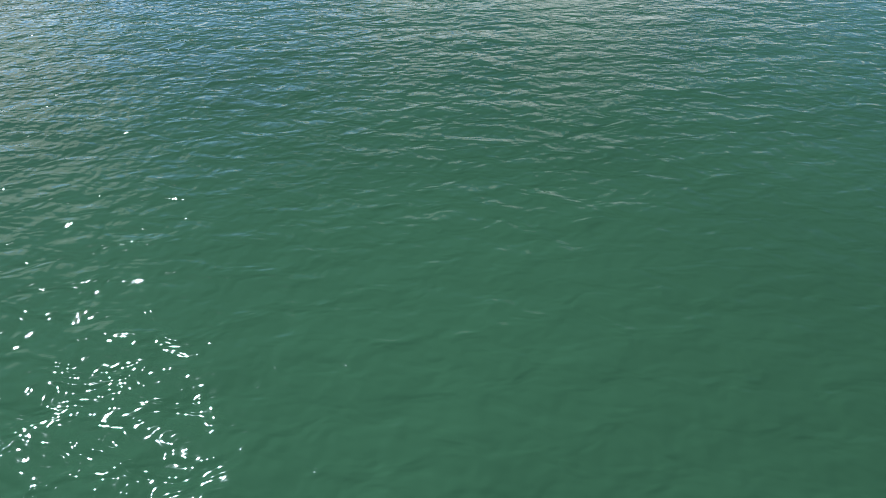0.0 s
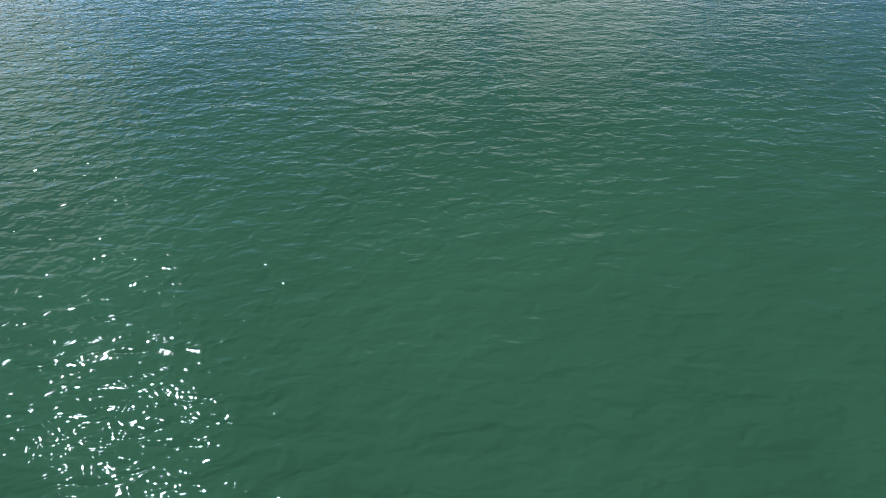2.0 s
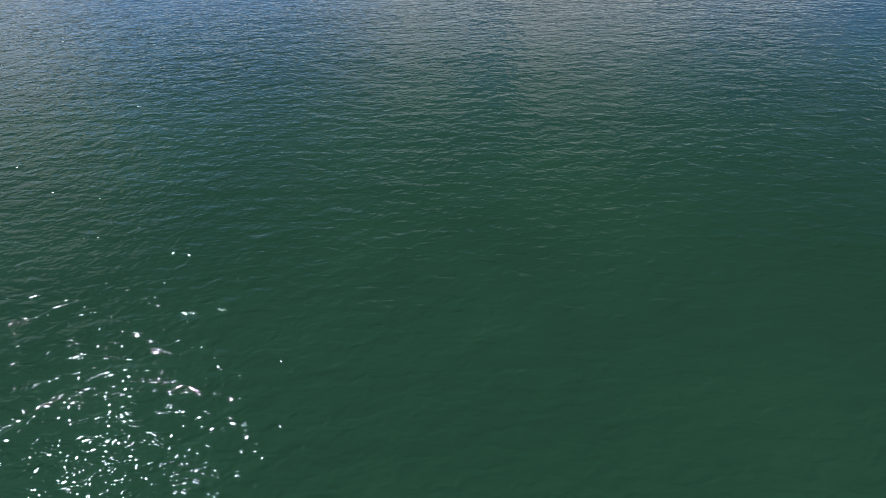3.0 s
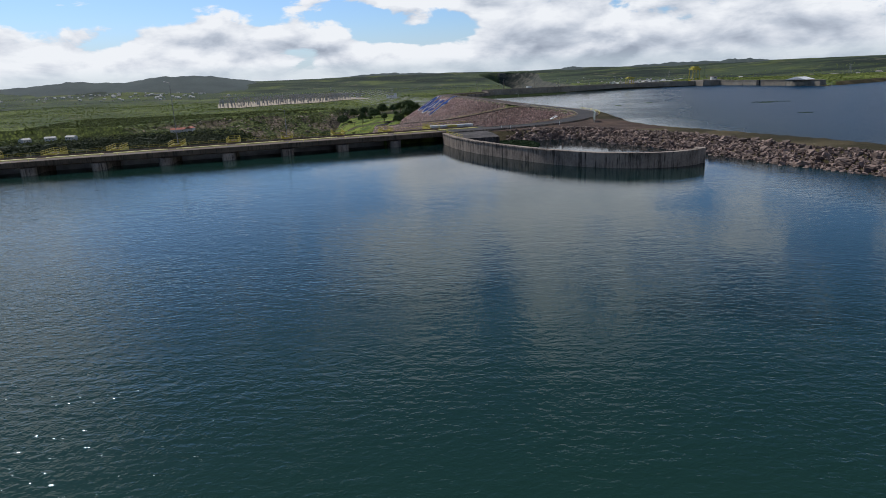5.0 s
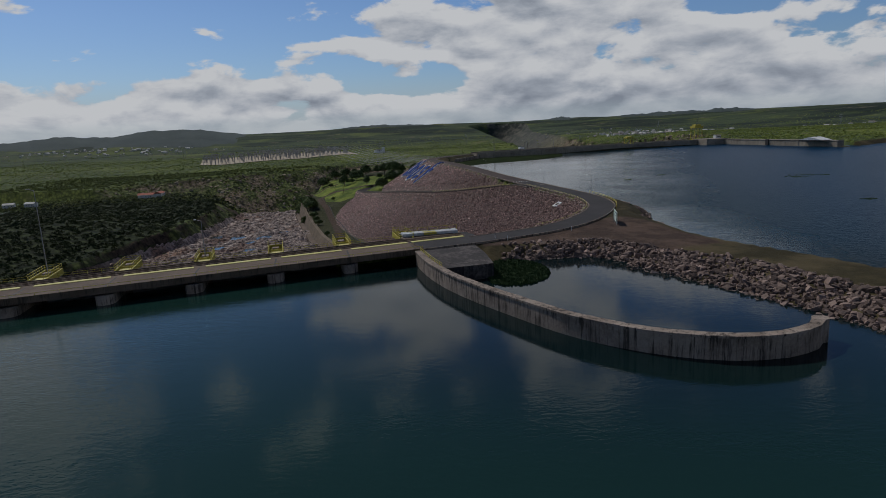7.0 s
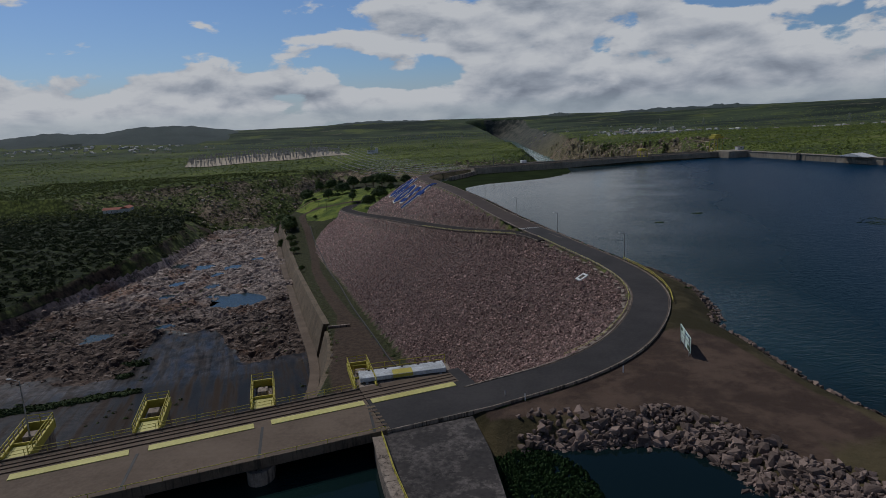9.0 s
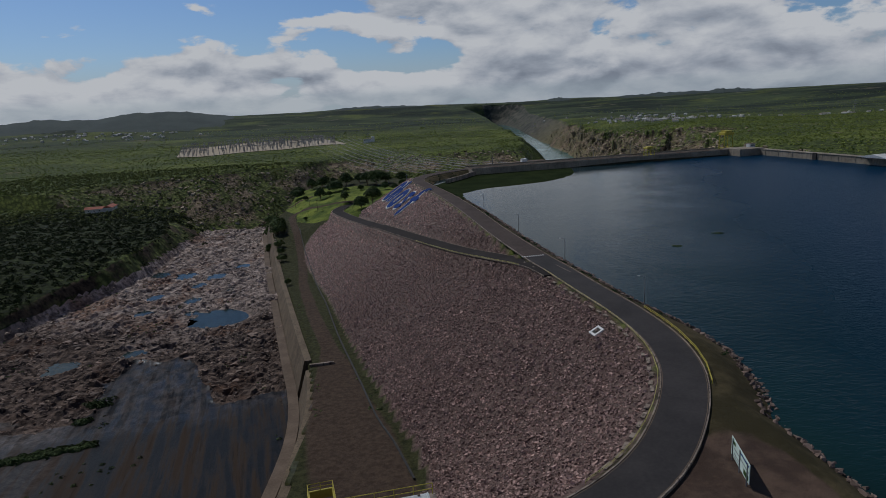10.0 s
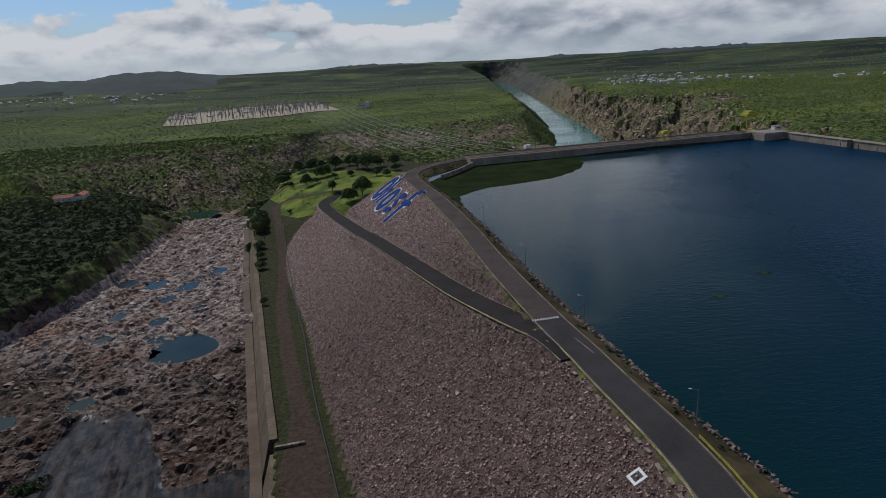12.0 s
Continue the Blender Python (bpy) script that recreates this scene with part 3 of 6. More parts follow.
def berm_z(y):
    return np.interp(y, [0, 167, 330, 420, 500, 600], [-26, -36.0, -47.5, -48.5, -45.5, -44])


def park_z(x, y):
    """The lawn beyond the dam, rising towards the hill."""
    return np.interp(x + 0.4 * (y - 500), [-150, -133, -119, -110, -77, -40, 0], [-44, -43, -39.5, -35, -28, -24, -22])


def slab_weight(x, y):
    """Smooth worn rock below the gates, giving way to broken rock."""
    across, v = (x + 1.1) * 0.9285 + (y - 11.9) * 0.3714, (y - 11.9) * 0.9285 - (x + 1.1) * 0.3714
    v = v + 13 * wobble(x, y, 24, 77) + 9 * wobble(x, y, 9, 78)
    edge = np.interp(across, [-130, -100, -80, -71, -64, -44, -36, -30, -18, -5], [202, 200, 192, 222, 250, 246, 228, 200, 186, 180])
    return step01(edge - v, -5, 9)


# straight far part of the dam face: along the crest and down the fall
FACE_D = np.array((-0.2012, 0.9796))
FACE_N = np.array((-0.9796, -0.2012))
FACE_O = np.array((28.1, 170.0))


def channel_z(y):
    return np.interp(y, [-60, 30, 90, 160, 300, 480, 600, 760, 820], [-18, -31, -43, -50.5, -55, -58, -60, -104, -116])


def land(x, y, rough=True):
    """Height of the ground, and the zone weights."""
    sd, run = line_distance(x, y, AXIS)
    r = np.hypot(x, y)
    n1, n2, n3 = wobble(x, y, 260, 1), wobble(x, y, 90, 2), wobble(x, y, 30, 3)
    # plateau, rising to the skyline
    dl, _ = line_distance(x, y, RIVER)
    right = step01(-dl, 40, 260)
    right = right * (1 - 0.75 * step01(y, 1250, 2100))
    z = -39 + 30 * right + n1 * 5 + n2 * 2 + n3 * 0.7
    z = z + step01(r, 3700, 4720) * (76 - 30 * right) + wobble(x, y, 900, 5) * 5 * step01(r, 2000, 3500)
    z = z + step01(x, 330, 900) * step01(-y, -1400, -500) * 12
    z = z + 42 * np.exp(-((x + 1750) / 620) ** 2 - ((y - 3050) / 260) ** 2)
    # left bank of the spillway
    left_edge = -236 + 10 * n2 + np.interp(y, [0, 150, 350, 480, 600, 760], [-10, -6, 4, -2, -22, -95])
    bank = step01(-x, 245, 330) * step01(-y, -560, -260)
    z = z + bank * np.interp(y, [-90, 100, 400, 520], [44, 18, 14, 6])
    # gorge and the pool at the foot of the spillway
    near_by = 1 - step01(y, 2000, 2700)
    ragged = (n2 * 9 + n3 * 6) * near_by
    crag = (0.5 - np.abs(wobble(x * 0.6, y, 60, 21))) * 22 + broken(x, y * 0.8, 34, 23) * 20 + broken(x, y, 14, 24) * 9
    wall = np.clip(-dl - 40 + ragged * 0.6, 0, None)
    gorge = np.where(dl > 0, -114 + np.clip(dl - 40 + ragged, 0, None) * 0.95, -114 + wall * np.interp(y, [1150, 1650, 2300], [0.58, 0.95, 0.7]) + crag * step01(wall, 4, 25) * near_by)
    pl, _ = line_distance(x, y, POOL)
    valley = np.where(pl > 0, -116 + np.clip(pl - 26 + ragged, 0, None) * 0.75, -116 + np.clip(-pl - 26 + ragged, 0, None) * (0.36 + 0.17 * step01(-x, 225, 270)))
    gorge = gorge + step01(r, 4310, 4620) * 230
    z0 = z
    z = np.minimum(z, np.minimum(gorge, valley))
    cliff = np.clip((z0 - z) / 10, 0, 1)
    cliff = np.where((dl < -30) & (z < z0) & (gorge < valley), cliff * 1.7, cliff)
    cliff = np.where((dl > 0) & (dl < 300) & (gorge < valley), cliff * 0.4, cliff)
    # rocky channel below the spillway
    wx = wall_x(y)
    inside = (x < wx + 0.8) & (y < 840)
    floor = channel_z(y) + np.where(y > 120, n3 * 1.4, 0) * (1 - slab_weight(x, y))
    lip = step01(y, LIP_Y - 60, LIP_Y + 40)
    pond = np.clip(1.25 - np.hypot((x + 134) / 21, (y - 291) / 17), 0, 1)
    pits = [(px, py, pr, np.clip(1.3 - np.hypot((x - px) / pr, (y - py) / (pr * 1.3)), 0, 1)) for px, py, pr in PUDDLES]
    still = np.clip(1 - 2.1 * pond - 2.2 * sum(p[3] for p in pits), 0.06, 1)
    if rough:
        bumpy = (1 - step01(left_edge - x, -6, 2)) * still * step01(y, 95, 165) * (1 - 0.92 * slab_weight(x, y))
        floor = floor + bumpy * (wobble(x, y, 22, 7) * 1.3 + (0.6 - np.abs(wobble(x * 0.8 + y * 0.5, y - x * 0.3, 11, 8))) * 1.4 + broken(x + 0.3 * y, y - 0.2 * x, 12, 41) * 1.4 + broken(x, y, 5.2, 51) * 1.25 + broken(x, y, 2.9, 61) * 1.1)
    floor = floor - pond * 3.5
    for p in pits:
        floor = floor - p[3] * 1.6
    rise = np.clip(left_edge - x, 0, None)
    dome = 46 * (1 - np.exp(-rise / 52)) + step01(rise, 1, 10) * (wobble(x, y, 13, 101) * 2.0 + wobble(x, y, 5, 102) * 0.8) + step01(rise, 10, 60) * wobble(x, y, 62, 103) * 6
    chan = floor + dome + rise * 0.75 * step01(-y, -560, -470)
    z1 = z
    z = np.where(inside & (sd > 0), np.minimum(z, chan), z)
    channel = np.where(inside & (sd > 0) & (x > left_edge - 4) & (y < 760), 1.0, 0.0)
    cliff = np.where(inside & (sd > 0) & (chan < z1) & (channel < 0.5) & (y < 700) & (rise < 30 + 14 * n3), 0.75, cliff)
    # berm with the track, and the rockfill dam
    on_dam = (x > wx) & (y < 700) & (sd > -1) & (x < 60)
    berm = berm_z(y) + np.clip(n3, 0, 1) * 0.3
    park = park_z(x, y) + n3 * 0.5
    onto = step01(y, 440, 500)
    floor_here = berm * (1 - onto) + park * onto
    back = step01(np.hypot((x + 110) / 135, (y - 560) / 150), 0.86, 1.12)
    near_line = np.interp(x, [-200, -183, -150, -142, -120, -90], [655, 625, 565, 530, 505, 480])
    lawn = step01(y - near_line, -4, 6) * step01(690 - (x + 180) * 0.70 - y, -8, 10) * (x > -190) * (x < -30) * (sd > 4)
    z = np.where(on_dam, floor_here * (1 - back * (y > 470)) + np.minimum(z, floor_here + 3) * back * (y > 470), z)
    crest_part = (run > np.hypot(AXIS[4, 0] - AXIS[0, 0], AXIS[4, 1] - AXIS[0, 1]) - 12) & (x < 40) | (y > 30) & (x < 62) & (x > -60)
    far = step01(y, 300, 430)
    fall = np.clip(sd - 5.0, 0, None)
    along = (x - FACE_O[0]) * FACE_D[0] + (y - FACE_O[1]) * FACE_D[1]
    fall_f = np.clip((x - FACE_O[0]) * FACE_N[0] + (y - FACE_O[1]) * FACE_N[1], 0, None)
    past = np.clip(along - 282, 0, None) * step01(-fall_f, -62, -40) + np.clip(along - 392, 0, None)
    fall = np.where(along > 240, fall_f * step01(along, 240, 262) + fall * (1 - step01(along, 240, 262)) + past * 2.4, fall)
    slope = DECK - 0.25 - fall / (1.6 + 0.1 * far)
    rockfill = np.where((sd > 4.9) & (slope > z) & (x < 62) & (x > wx) & (y > 9) & crest_part, 1.0, 0.0)
    z = np.where((sd > 0) & (x > wx) & (x < 62) & (y < 600), np.maximum(z, slope), z)
    # lake bed, crest and the lake side of the dam
    near_end = step01(-y, -125, -80) * step01(x, -10, 12)
    lake = DECK - 0.25 - np.clip(-sd - 4.9 - 3.6 * near_end * step01(x, 35, 50), 0, None) / 2.1
    z = np.where(sd <= 0, np.maximum(lake, -9 + n2), z)
    over_bridge = (np.einsum('i,i...->...', BU, np.stack([x - BO[0], y - BO[1]])) < -15)
    z = np.where(over_bridge & (sd <= 0), np.minimum(z, -9) + step01(-x, 250, 420) * 22, z)
    under = over_bridge & (sd > 0) & (sd < 30) & (x > -250) & (x < wall_x(y))
    z = np.where(under, np.interp(sd, [0, 3, 30], [-9, -14, -33]), z)
    dk, _ = line_distance(x, y, DIKE)
    half = np.where(dk > 0, np.interp(y, [-90, -30, 0], [6.5, 8.0, 8.6]), 9.5)
    dike = 3.35 + n3 * 0.15 - np.clip(np.abs(dk) - half, 0, None) / np.where(dk > 0, 1.7, 2.9)
    z = np.where((sd < 3) & (x > 8), np.maximum(z, np.maximum(dike, -9)), z)
    cove, _ = line_distance(x, y, COVE)
    fill = np.clip(cove / 1.5, -9, 3.3 + n3 * 0.1)
    z = np.where((sd < 0) & (x > 3) & (x < 47) & (y > -30) & (y < 40), np.where(y > -17, fill, np.maximum(z, fill)), z)
    quay = (sd < 2) & (x > 272) & (x < 352) & (y > 384) & (y < 560)
    z = np.where(quay, -9, z)
    # intake: drop behind the concrete
    z = np.where((sd > 16) & (sd < 60) & (x > 60) & (x < 285) & (y > 480), np.minimum(z, -30 - sd), z)
    grass_bank = np.where((sd < -4.5) & (z > -1.5), 1.0, 0.0)
    return z, dict(sd=sd, rockfill=rockfill, channel=channel, cliff=cliff, lawn=np.where(rockfill > 0.5, 0, np.clip(lawn * 3, 0, 1)), bank=grass_bank, dike=dk, wx=wx, right=right,
                   pond=pond, lip=lip, river=dl, berm=np.where(on_dam & (rockfill < 0.5) & (z < -20), 1.0, 0.0))


# ---------------------------------------------------------------- building helpers
def mesh_from(name, verts, faces, mats, smooth=False):
    me = bpy.data.meshes.new(name)
    me.from_pydata([tuple(map(float, v)) for v in verts], [], faces)
    for m in mats if isinstance(mats, (list, tuple)) else [mats]:
        me.materials.append(m)
    if smooth:
        me.polygons.foreach_set("use_smooth", [True] * len(me.polygons))
    me.update()
    return me


def part(name, bm, mat, parent=None, label="", smooth=False):
    """Links a bmesh as one mesh object under a thing or a part."""
    me = bpy.data.meshes.new(name)
    bm.to_mesh(me)
    bm.free()
    me.materials.append(mat)
    if smooth:
        me.polygons.foreach_set("use_smooth", [True] * len(me.polygons))
    ob = new(name, me)
    ob.parent = parent
    if label:
        tagged(ob, label)
    return ob


def shape():
    return bmesh.new()


def block(bm, x0, y0, z0, x1, y1, z1, bevel=0.0):
    """A box with slightly worn edges."""
    made = bmesh.ops.create_cube(bm, size=1, matrix=Matrix.Translation(((x0 + x1) / 2, (y0 + y1) / 2, (z0 + z1) / 2)) @ Matrix.Diagonal((x1 - x0, y1 - y0, z1 - z0, 1)))
    if bevel:
        edges = list({e for v in made["verts"] for e in v.link_edges})
        bmesh.ops.bevel(bm, geom=edges, offset=bevel, segments=1, affect="EDGES")
    return bm


def rod(bm, a, b, r0, r1=None, sides=8):
    """A round bar from a to b."""
    a, b = Vector(a), Vector(b)
    way = b - a
    m = Matrix.Translation((a + b) / 2) @ way.to_track_quat("Z", "Y").to_matrix().to_4x4()
    bmesh.ops.create_cone(bm, cap_ends=True, segments=sides, radius1=r0, radius2=r0 if r1 is None else r1, depth=way.length, matrix=m)
    return bm


def tube(points, radius, sides=6):
    """One bent bar through the points."""
    bm = bmesh.new()
    points = [Vector(q) for q in points]
    rings = []
    for i, q in enumerate(points):
        way = (points[min(i + 1, len(points) - 1)] - points[max(i - 1, 0)]).normalized()
        u = way.cross(Vector((0, 0, 1)))
        u = u.normalized() if u.length > 1e-3 else Vector((1, 0, 0))
        v = way.cross(u)
        rings.append([bm.verts.new(q + (u * math.cos(a) + v * math.sin(a)) * radius) for a in (6.28319 * k / sides for k in range(sides))])
    for p, q in zip(rings[:-1], rings[1:]):
        for i in range(sides):
            j = (i + 1) % sides
            bm.faces.new((p[i], p[j], q[j], q[i]))
    bm.faces.new(rings[0])
    bm.faces.new(rings[-1][::-1])
    bmesh.ops.recalc_face_normals(bm, faces=bm.faces)
    return bm


def thing(name, at=(0, 0, 0), turn=0.0, label="", category="", group="", kind=""):
    ob = new(name)
    ob.matrix_world = pose(*at, 0, 0, turn)
    ob.empty_display_size = 0.5
    return tagged(ob, label, category, group, kind)


def ribbon(left, right, z=None, thick=0.0, lift=0.0):
    """A strip between two lines of equal length, with real thickness when asked for."""
    bm = bmesh.new()
    rows = []
    for a, b in zip(left, right):
        za = (a[2] if z is None else z) + lift
        zb = (b[2] if z is None else z) + lift
        ring = [bm.verts.new((a[0], a[1], za)), bm.verts.new((b[0], b[1], zb))]
        if thick:
            ring += [bm.verts.new((b[0], b[1], zb - thick)), bm.verts.new((a[0], a[1], za - thick))]
        rows.append(ring)
    n = len(rows[0])
    for p, q in zip(rows[:-1], rows[1:]):
        for i in range(n if thick else 1):
            j = (i + 1) % n
            bm.faces.new((p[i], p[j], q[j], q[i]))
    if thick:
        bm.faces.new(rows[0])
        bm.faces.new(rows[-1][::-1])
    bmesh.ops.recalc_face_normals(bm, faces=bm.faces)
    return bm


def offset_line(line, d):
    """The line moved sideways by d (positive to the left)."""
    t = np.gradient(line[:, :2], axis=0)
    t /= np.linalg.norm(t, axis=1)[:, None]
    out = line.copy()
    out[:, 0] -= t[:, 1] * d
    out[:, 1] += t[:, 0] * d
    return out


# ---------------------------------------------------------------- ground: one sheet to the skyline
BERM_ROAD = smooth_line([(37.5, 144, 3.38), (32.5, 159, 3.15), (23.3, 177.4, 1.2), (6.9, 218.2, -4.2), (-13.1, 274.2, -10.3), (-41.6, 347.4, -16.6), (-50.8, 368.1, -18.5), (-73.8, 430.6, -24.4),
                         (-90.5, 477, -28), (-97.5, 501, -29.5), (-98, 522, -30.2), (-93.5, 536, -30.3), (-82, 543, -29.6), (-62, 546, -27.5)], 4)
TRACK = smooth_line([(-16, 50), (-27, 92), (-38, 132), (-48.3, 178), (-68, 240), (-92.4, 324), (-104.7, 377.6), (-128.6, 469.6), (-149, 540), (-153.5, 562), (-146, 573), (-127, 558), (-109, 554), (-92, 548), (-86, 546)], 4)
LAWN_PATH = smooth_line([(-171, 610), (-160, 618), (-146, 622)], 6)


def axis_values(parts):
    out = []
    for a, b, step in parts:
        out += list(np.arange(a, b, step))
    return np.array(out + [parts[-1][1]], float)


gx = axis_values([(-4750, -2400, 120), (-2400, -1000, 50), (-1000, -420, 20), (-420, -330, 6), (-330, -262, 2.6), (-262, -44, 1.5), (-44, 100, 2.2), (100, 560, 5.5), (560, 1000, 20), (1000, 2400, 50), (2400, 4750, 120)])
gy = axis_values([(-1800, -400, 100), (-400, -300, 20), (-300, -130, 5), (-130, -10, 3.5), (-10, 130, 2.4), (130, 480, 1.5), (480, 620, 2.4), (620, 760, 4), (760, 1200, 9), (1200, 2000, 14), (2000, 2600, 28), (2600, 3700, 55), (3700, 4750, 30)])
GX, GY = np.meshgrid(gx, gy)
GZ, ZONE = land(GX, GY)
road_gap, road_run = line_distance(GX, GY, BERM_ROAD)
seg = np.concatenate([[0], np.cumsum(np.hypot(*np.diff(BERM_ROAD[:, :2], axis=0).T))])
road_z = np.interp(road_run, seg, BERM_ROAD[:, 2])
bench = step01(-np.abs(road_gap), -8.5, -5.6) * (ZONE["sd"] > 4.5)
GZ = GZ * (1 - bench) + (road_z - 0.25) * bench
track_gap, _ = line_distance(GX, GY, TRACK)
path_gap, _ = line_distance(GX, GY, LAWN_PATH)
ny, nx = GX.shape
idx = np.arange(nx * ny).reshape(ny, nx)
quads = np.stack([idx[:-1, :-1], idx[:-1, 1:], idx[1:, 1:], idx[1:, :-1]], -1).reshape(-1, 4)
ground_mesh = bpy.data.meshes.new("ground")
ground_mesh.from_pydata(np.stack([GX, GY, GZ], -1).reshape(-1, 3).tolist(), [], quads.tolist())
flat = (ZONE["channel"] > 0.5) & (slab_weight(GX, GY) < 0.5) | (ZONE["cliff"] > 0.8)
ground_mesh.polygons.foreach_set("use_smooth", ~flat.ravel()[quads[:, 0]])
slab_zone = ZONE["channel"] * slab_weight(GX, GY)
sd_all = ZONE["sd"]
earth_zone = np.where((sd_all < -4.0) & (GX > 4), 1.0, 0.0) * step01(-GY - 0.5 * wobble(GX, GY, 20, 95) * 14, -50, -22) * step01(ZONE["dike"] + GX * 0.0, -12.5, -9) * step01(-ZONE["dike"], -9.5, -4.0) * step01(-GX + GY * 0.2, -78, -60)
cove_gap, _ = line_distance(GX, GY, COVE)
earth_zone = np.maximum(earth_zone * step01(GY + 8 * wobble(GX, GY, 12, 94), -28, 8), np.where((sd_all < -4.6) & (GX > 4) & (GX < 50) & (GY > -30) & (GY < 30), step01(cove_gap + 2 * wobble(GX, GY, 6, 99), 3.0, 6.5), 0))
for key, values in (("rockfill", ZONE["rockfill"]), ("channel", ZONE["channel"]), ("cliff", ZONE["cliff"]), ("lawn", ZONE["lawn"]), ("bank", ZONE["bank"]), ("slab", slab_zone),
                    ("dry", step01(GY + 40 * wobble(GX, GY, 45, 91) + 22 * wobble(GX, GY, 14, 92), 215, 360)), ("berm", ZONE["berm"]), ("shaded_scrub", step01(-GX + 30 * wobble(GX, GY, 60, 96), 225, 262) * step01(-GY + 30 * wobble(GX, GY, 60, 97), -700, -610) * step01(GX + 40 * wobble(GX, GY, 80, 98), -760, -640)), ("earth", earth_zone), ("track", np.maximum(step01(-np.abs(track_gap), -np.interp(GY, [110, 150, 170, 190, 420, 560], [16, 10, 8, 4.8, 3.9, 4.4]), -np.interp(GY, [110, 150, 170, 190, 420, 560], [10, 6, 5, 2.5, 1.8, 2.6])), step01(-np.abs(path_gap), -4.0, -2.2)))):
    layer = ground_mesh.attributes.new(key, "FLOAT", "POINT")
    layer.data.foreach_set("value", values.astype(np.float32).ravel())
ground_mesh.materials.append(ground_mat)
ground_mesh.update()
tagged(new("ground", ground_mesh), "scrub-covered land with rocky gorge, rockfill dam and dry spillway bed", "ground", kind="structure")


def height(x, y):
    """Height of the built ground sheet."""
    i = int(np.clip(np.searchsorted(gx, x) - 1, 0, nx - 2))
    j = int(np.clip(np.searchsorted(gy, y) - 1, 0, ny - 2))
    u, v = (x - gx[i]) / (gx[i + 1] - gx[i]), (y - gy[j]) / (gy[j + 1] - gy[j])
    return float((GZ[j, i] * (1 - u) + GZ[j, i + 1] * u) * (1 - v) + (GZ[j + 1, i] * (1 - u) + GZ[j + 1, i + 1] * u) * v)


def heights(x, y):
    i = np.clip(np.searchsorted(gx, x) - 1, 0, nx - 2)
    j = np.clip(np.searchsorted(gy, y) - 1, 0, ny - 2)
    u, v = (x - gx[i]) / (gx[i + 1] - gx[i]), (y - gy[j]) / (gy[j + 1] - gy[j])
    return (GZ[j, i] * (1 - u) + GZ[j, i + 1] * u) * (1 - v) + (GZ[j + 1, i] * (1 - u) + GZ[j + 1, i + 1] * u) * v


def zone_at(name, x, y):
    i = np.clip(np.searchsorted(gx, x) - 1, 0, nx - 2)
    j = np.clip(np.searchsorted(gy, y) - 1, 0, ny - 2)
    return ZONE[name][j, i]


# ---------------------------------------------------------------- water
def water_sheet(name, outline, z, mat, label):
    bm = shape()
    bm.faces.new([bm.verts.new((x, y, z)) for x, y in outline])
    bmesh.ops.triangulate(bm, faces=bm.faces)
    bmesh.ops.recalc_face_normals(bm, faces=bm.faces)
    ob = part(name, bm, mat)
    if ob.data.polygons[0].normal.z < 0:
        ob.data.flip_normals()
    return tagged(ob, label, "water", kind="structure")


lake_edge = [tuple(q) for q in AXIS[1:, :2]]
water_sheet("water", lake_edge + [(4700, -1800), (-4200, -1800)], 0.0, lake_water, "dark green-blue reservoir water with small wind ripples")
river_l, river_r = offset_line(RIVER, 75), offset_line(RIVER, -80)
water_sheet("river_water", [tuple(q[:2]) for q in river_l] + [tuple(q[:2]) for q in river_r[::-1]], -108.5, river_water, "turquoise river at the bottom of the gorge")
water_sheet("pool_water", [(-322, 800), (-318, 872), (-380, 905), (-462, 880), (-455, 795), (-380, 770)], -111.5, basin_water, "still green pool below the rocky spillway")
for k, (px, py, pr) in enumerate(((-134, 291, 20),) + tuple((a, b, c * 1.15) for a, b, c in PUDDLES)):
    lowest = float(np.mean([height(px + pr * 0.85 * math.cos(a), py + pr * 0.85 * math.sin(a)) for a in np.linspace(0, 6.28, 12)[:-1]]))
    ring = [(px + pr * (1 + 0.13 * math.sin(3 * a + k) - 0.13 * math.cos(4 * a) + 0.09 * math.sin(7 * a + 2 * k) + 0.05 * math.sin(13 * a) + 0.05 * math.sin(23 * a + k)) * math.cos(a), py + pr * 1.1 * (1 + 0.12 * math.cos(2 * a + k) + 0.08 * math.cos(5 * a) + 0.06 * math.sin(11 * a + k) + 0.06 * math.sin(19 * a)) * math.sin(a)) for a in np.linspace(0, 2 * math.pi, 110)[:-1]]
    water_sheet("rain_pool", ring, lowest - 0.05, pool_water, "shallow blue rain pool among the spillway rocks")

# ---------------------------------------------------------------- roads
crest_out = offset_line(CREST, -4.6)
crest_in = offset_line(CREST, 4.6)
fork = int(np.argmin(np.abs(CREST[:, 1] - 172)))
tagged(part("road", ribbon(crest_in[:fork + 1], crest_out[:fork + 1], DECK, 0.5), asphalt), "dark asphalt road curving along the dam crest", "road", kind="structure")
tagged(part("road_crest", ribbon(crest_in[fork:], crest_out[fork:], DECK, 0.5), dusty_road), "dusty brown-grey roadway along the straight dam crest", "road", kind="structure")
berm_l, berm_r = offset_line(BERM_ROAD, 4.9), offset_line(BERM_ROAD, -4.9)
tagged(part("road_berm", ribbon(berm_l, berm_r, None, 0.4, 0.3), dusty_asphalt), "dark asphalt service road slanting down the rockfill slope", "road", kind="structure")
kerb_lines = ((offset_line(CREST, 4.85), offset_line(CREST, 4.55)), (offset_line(CREST, -4.55), offset_line(CREST, -4.8)))
for a, b in kerb_lines:
    tagged(part("kerb", ribbon(a, b, DECK, 0.5, 0.14), concrete), "low pale concrete kerb along the crest road", "kerb", kind="structure")
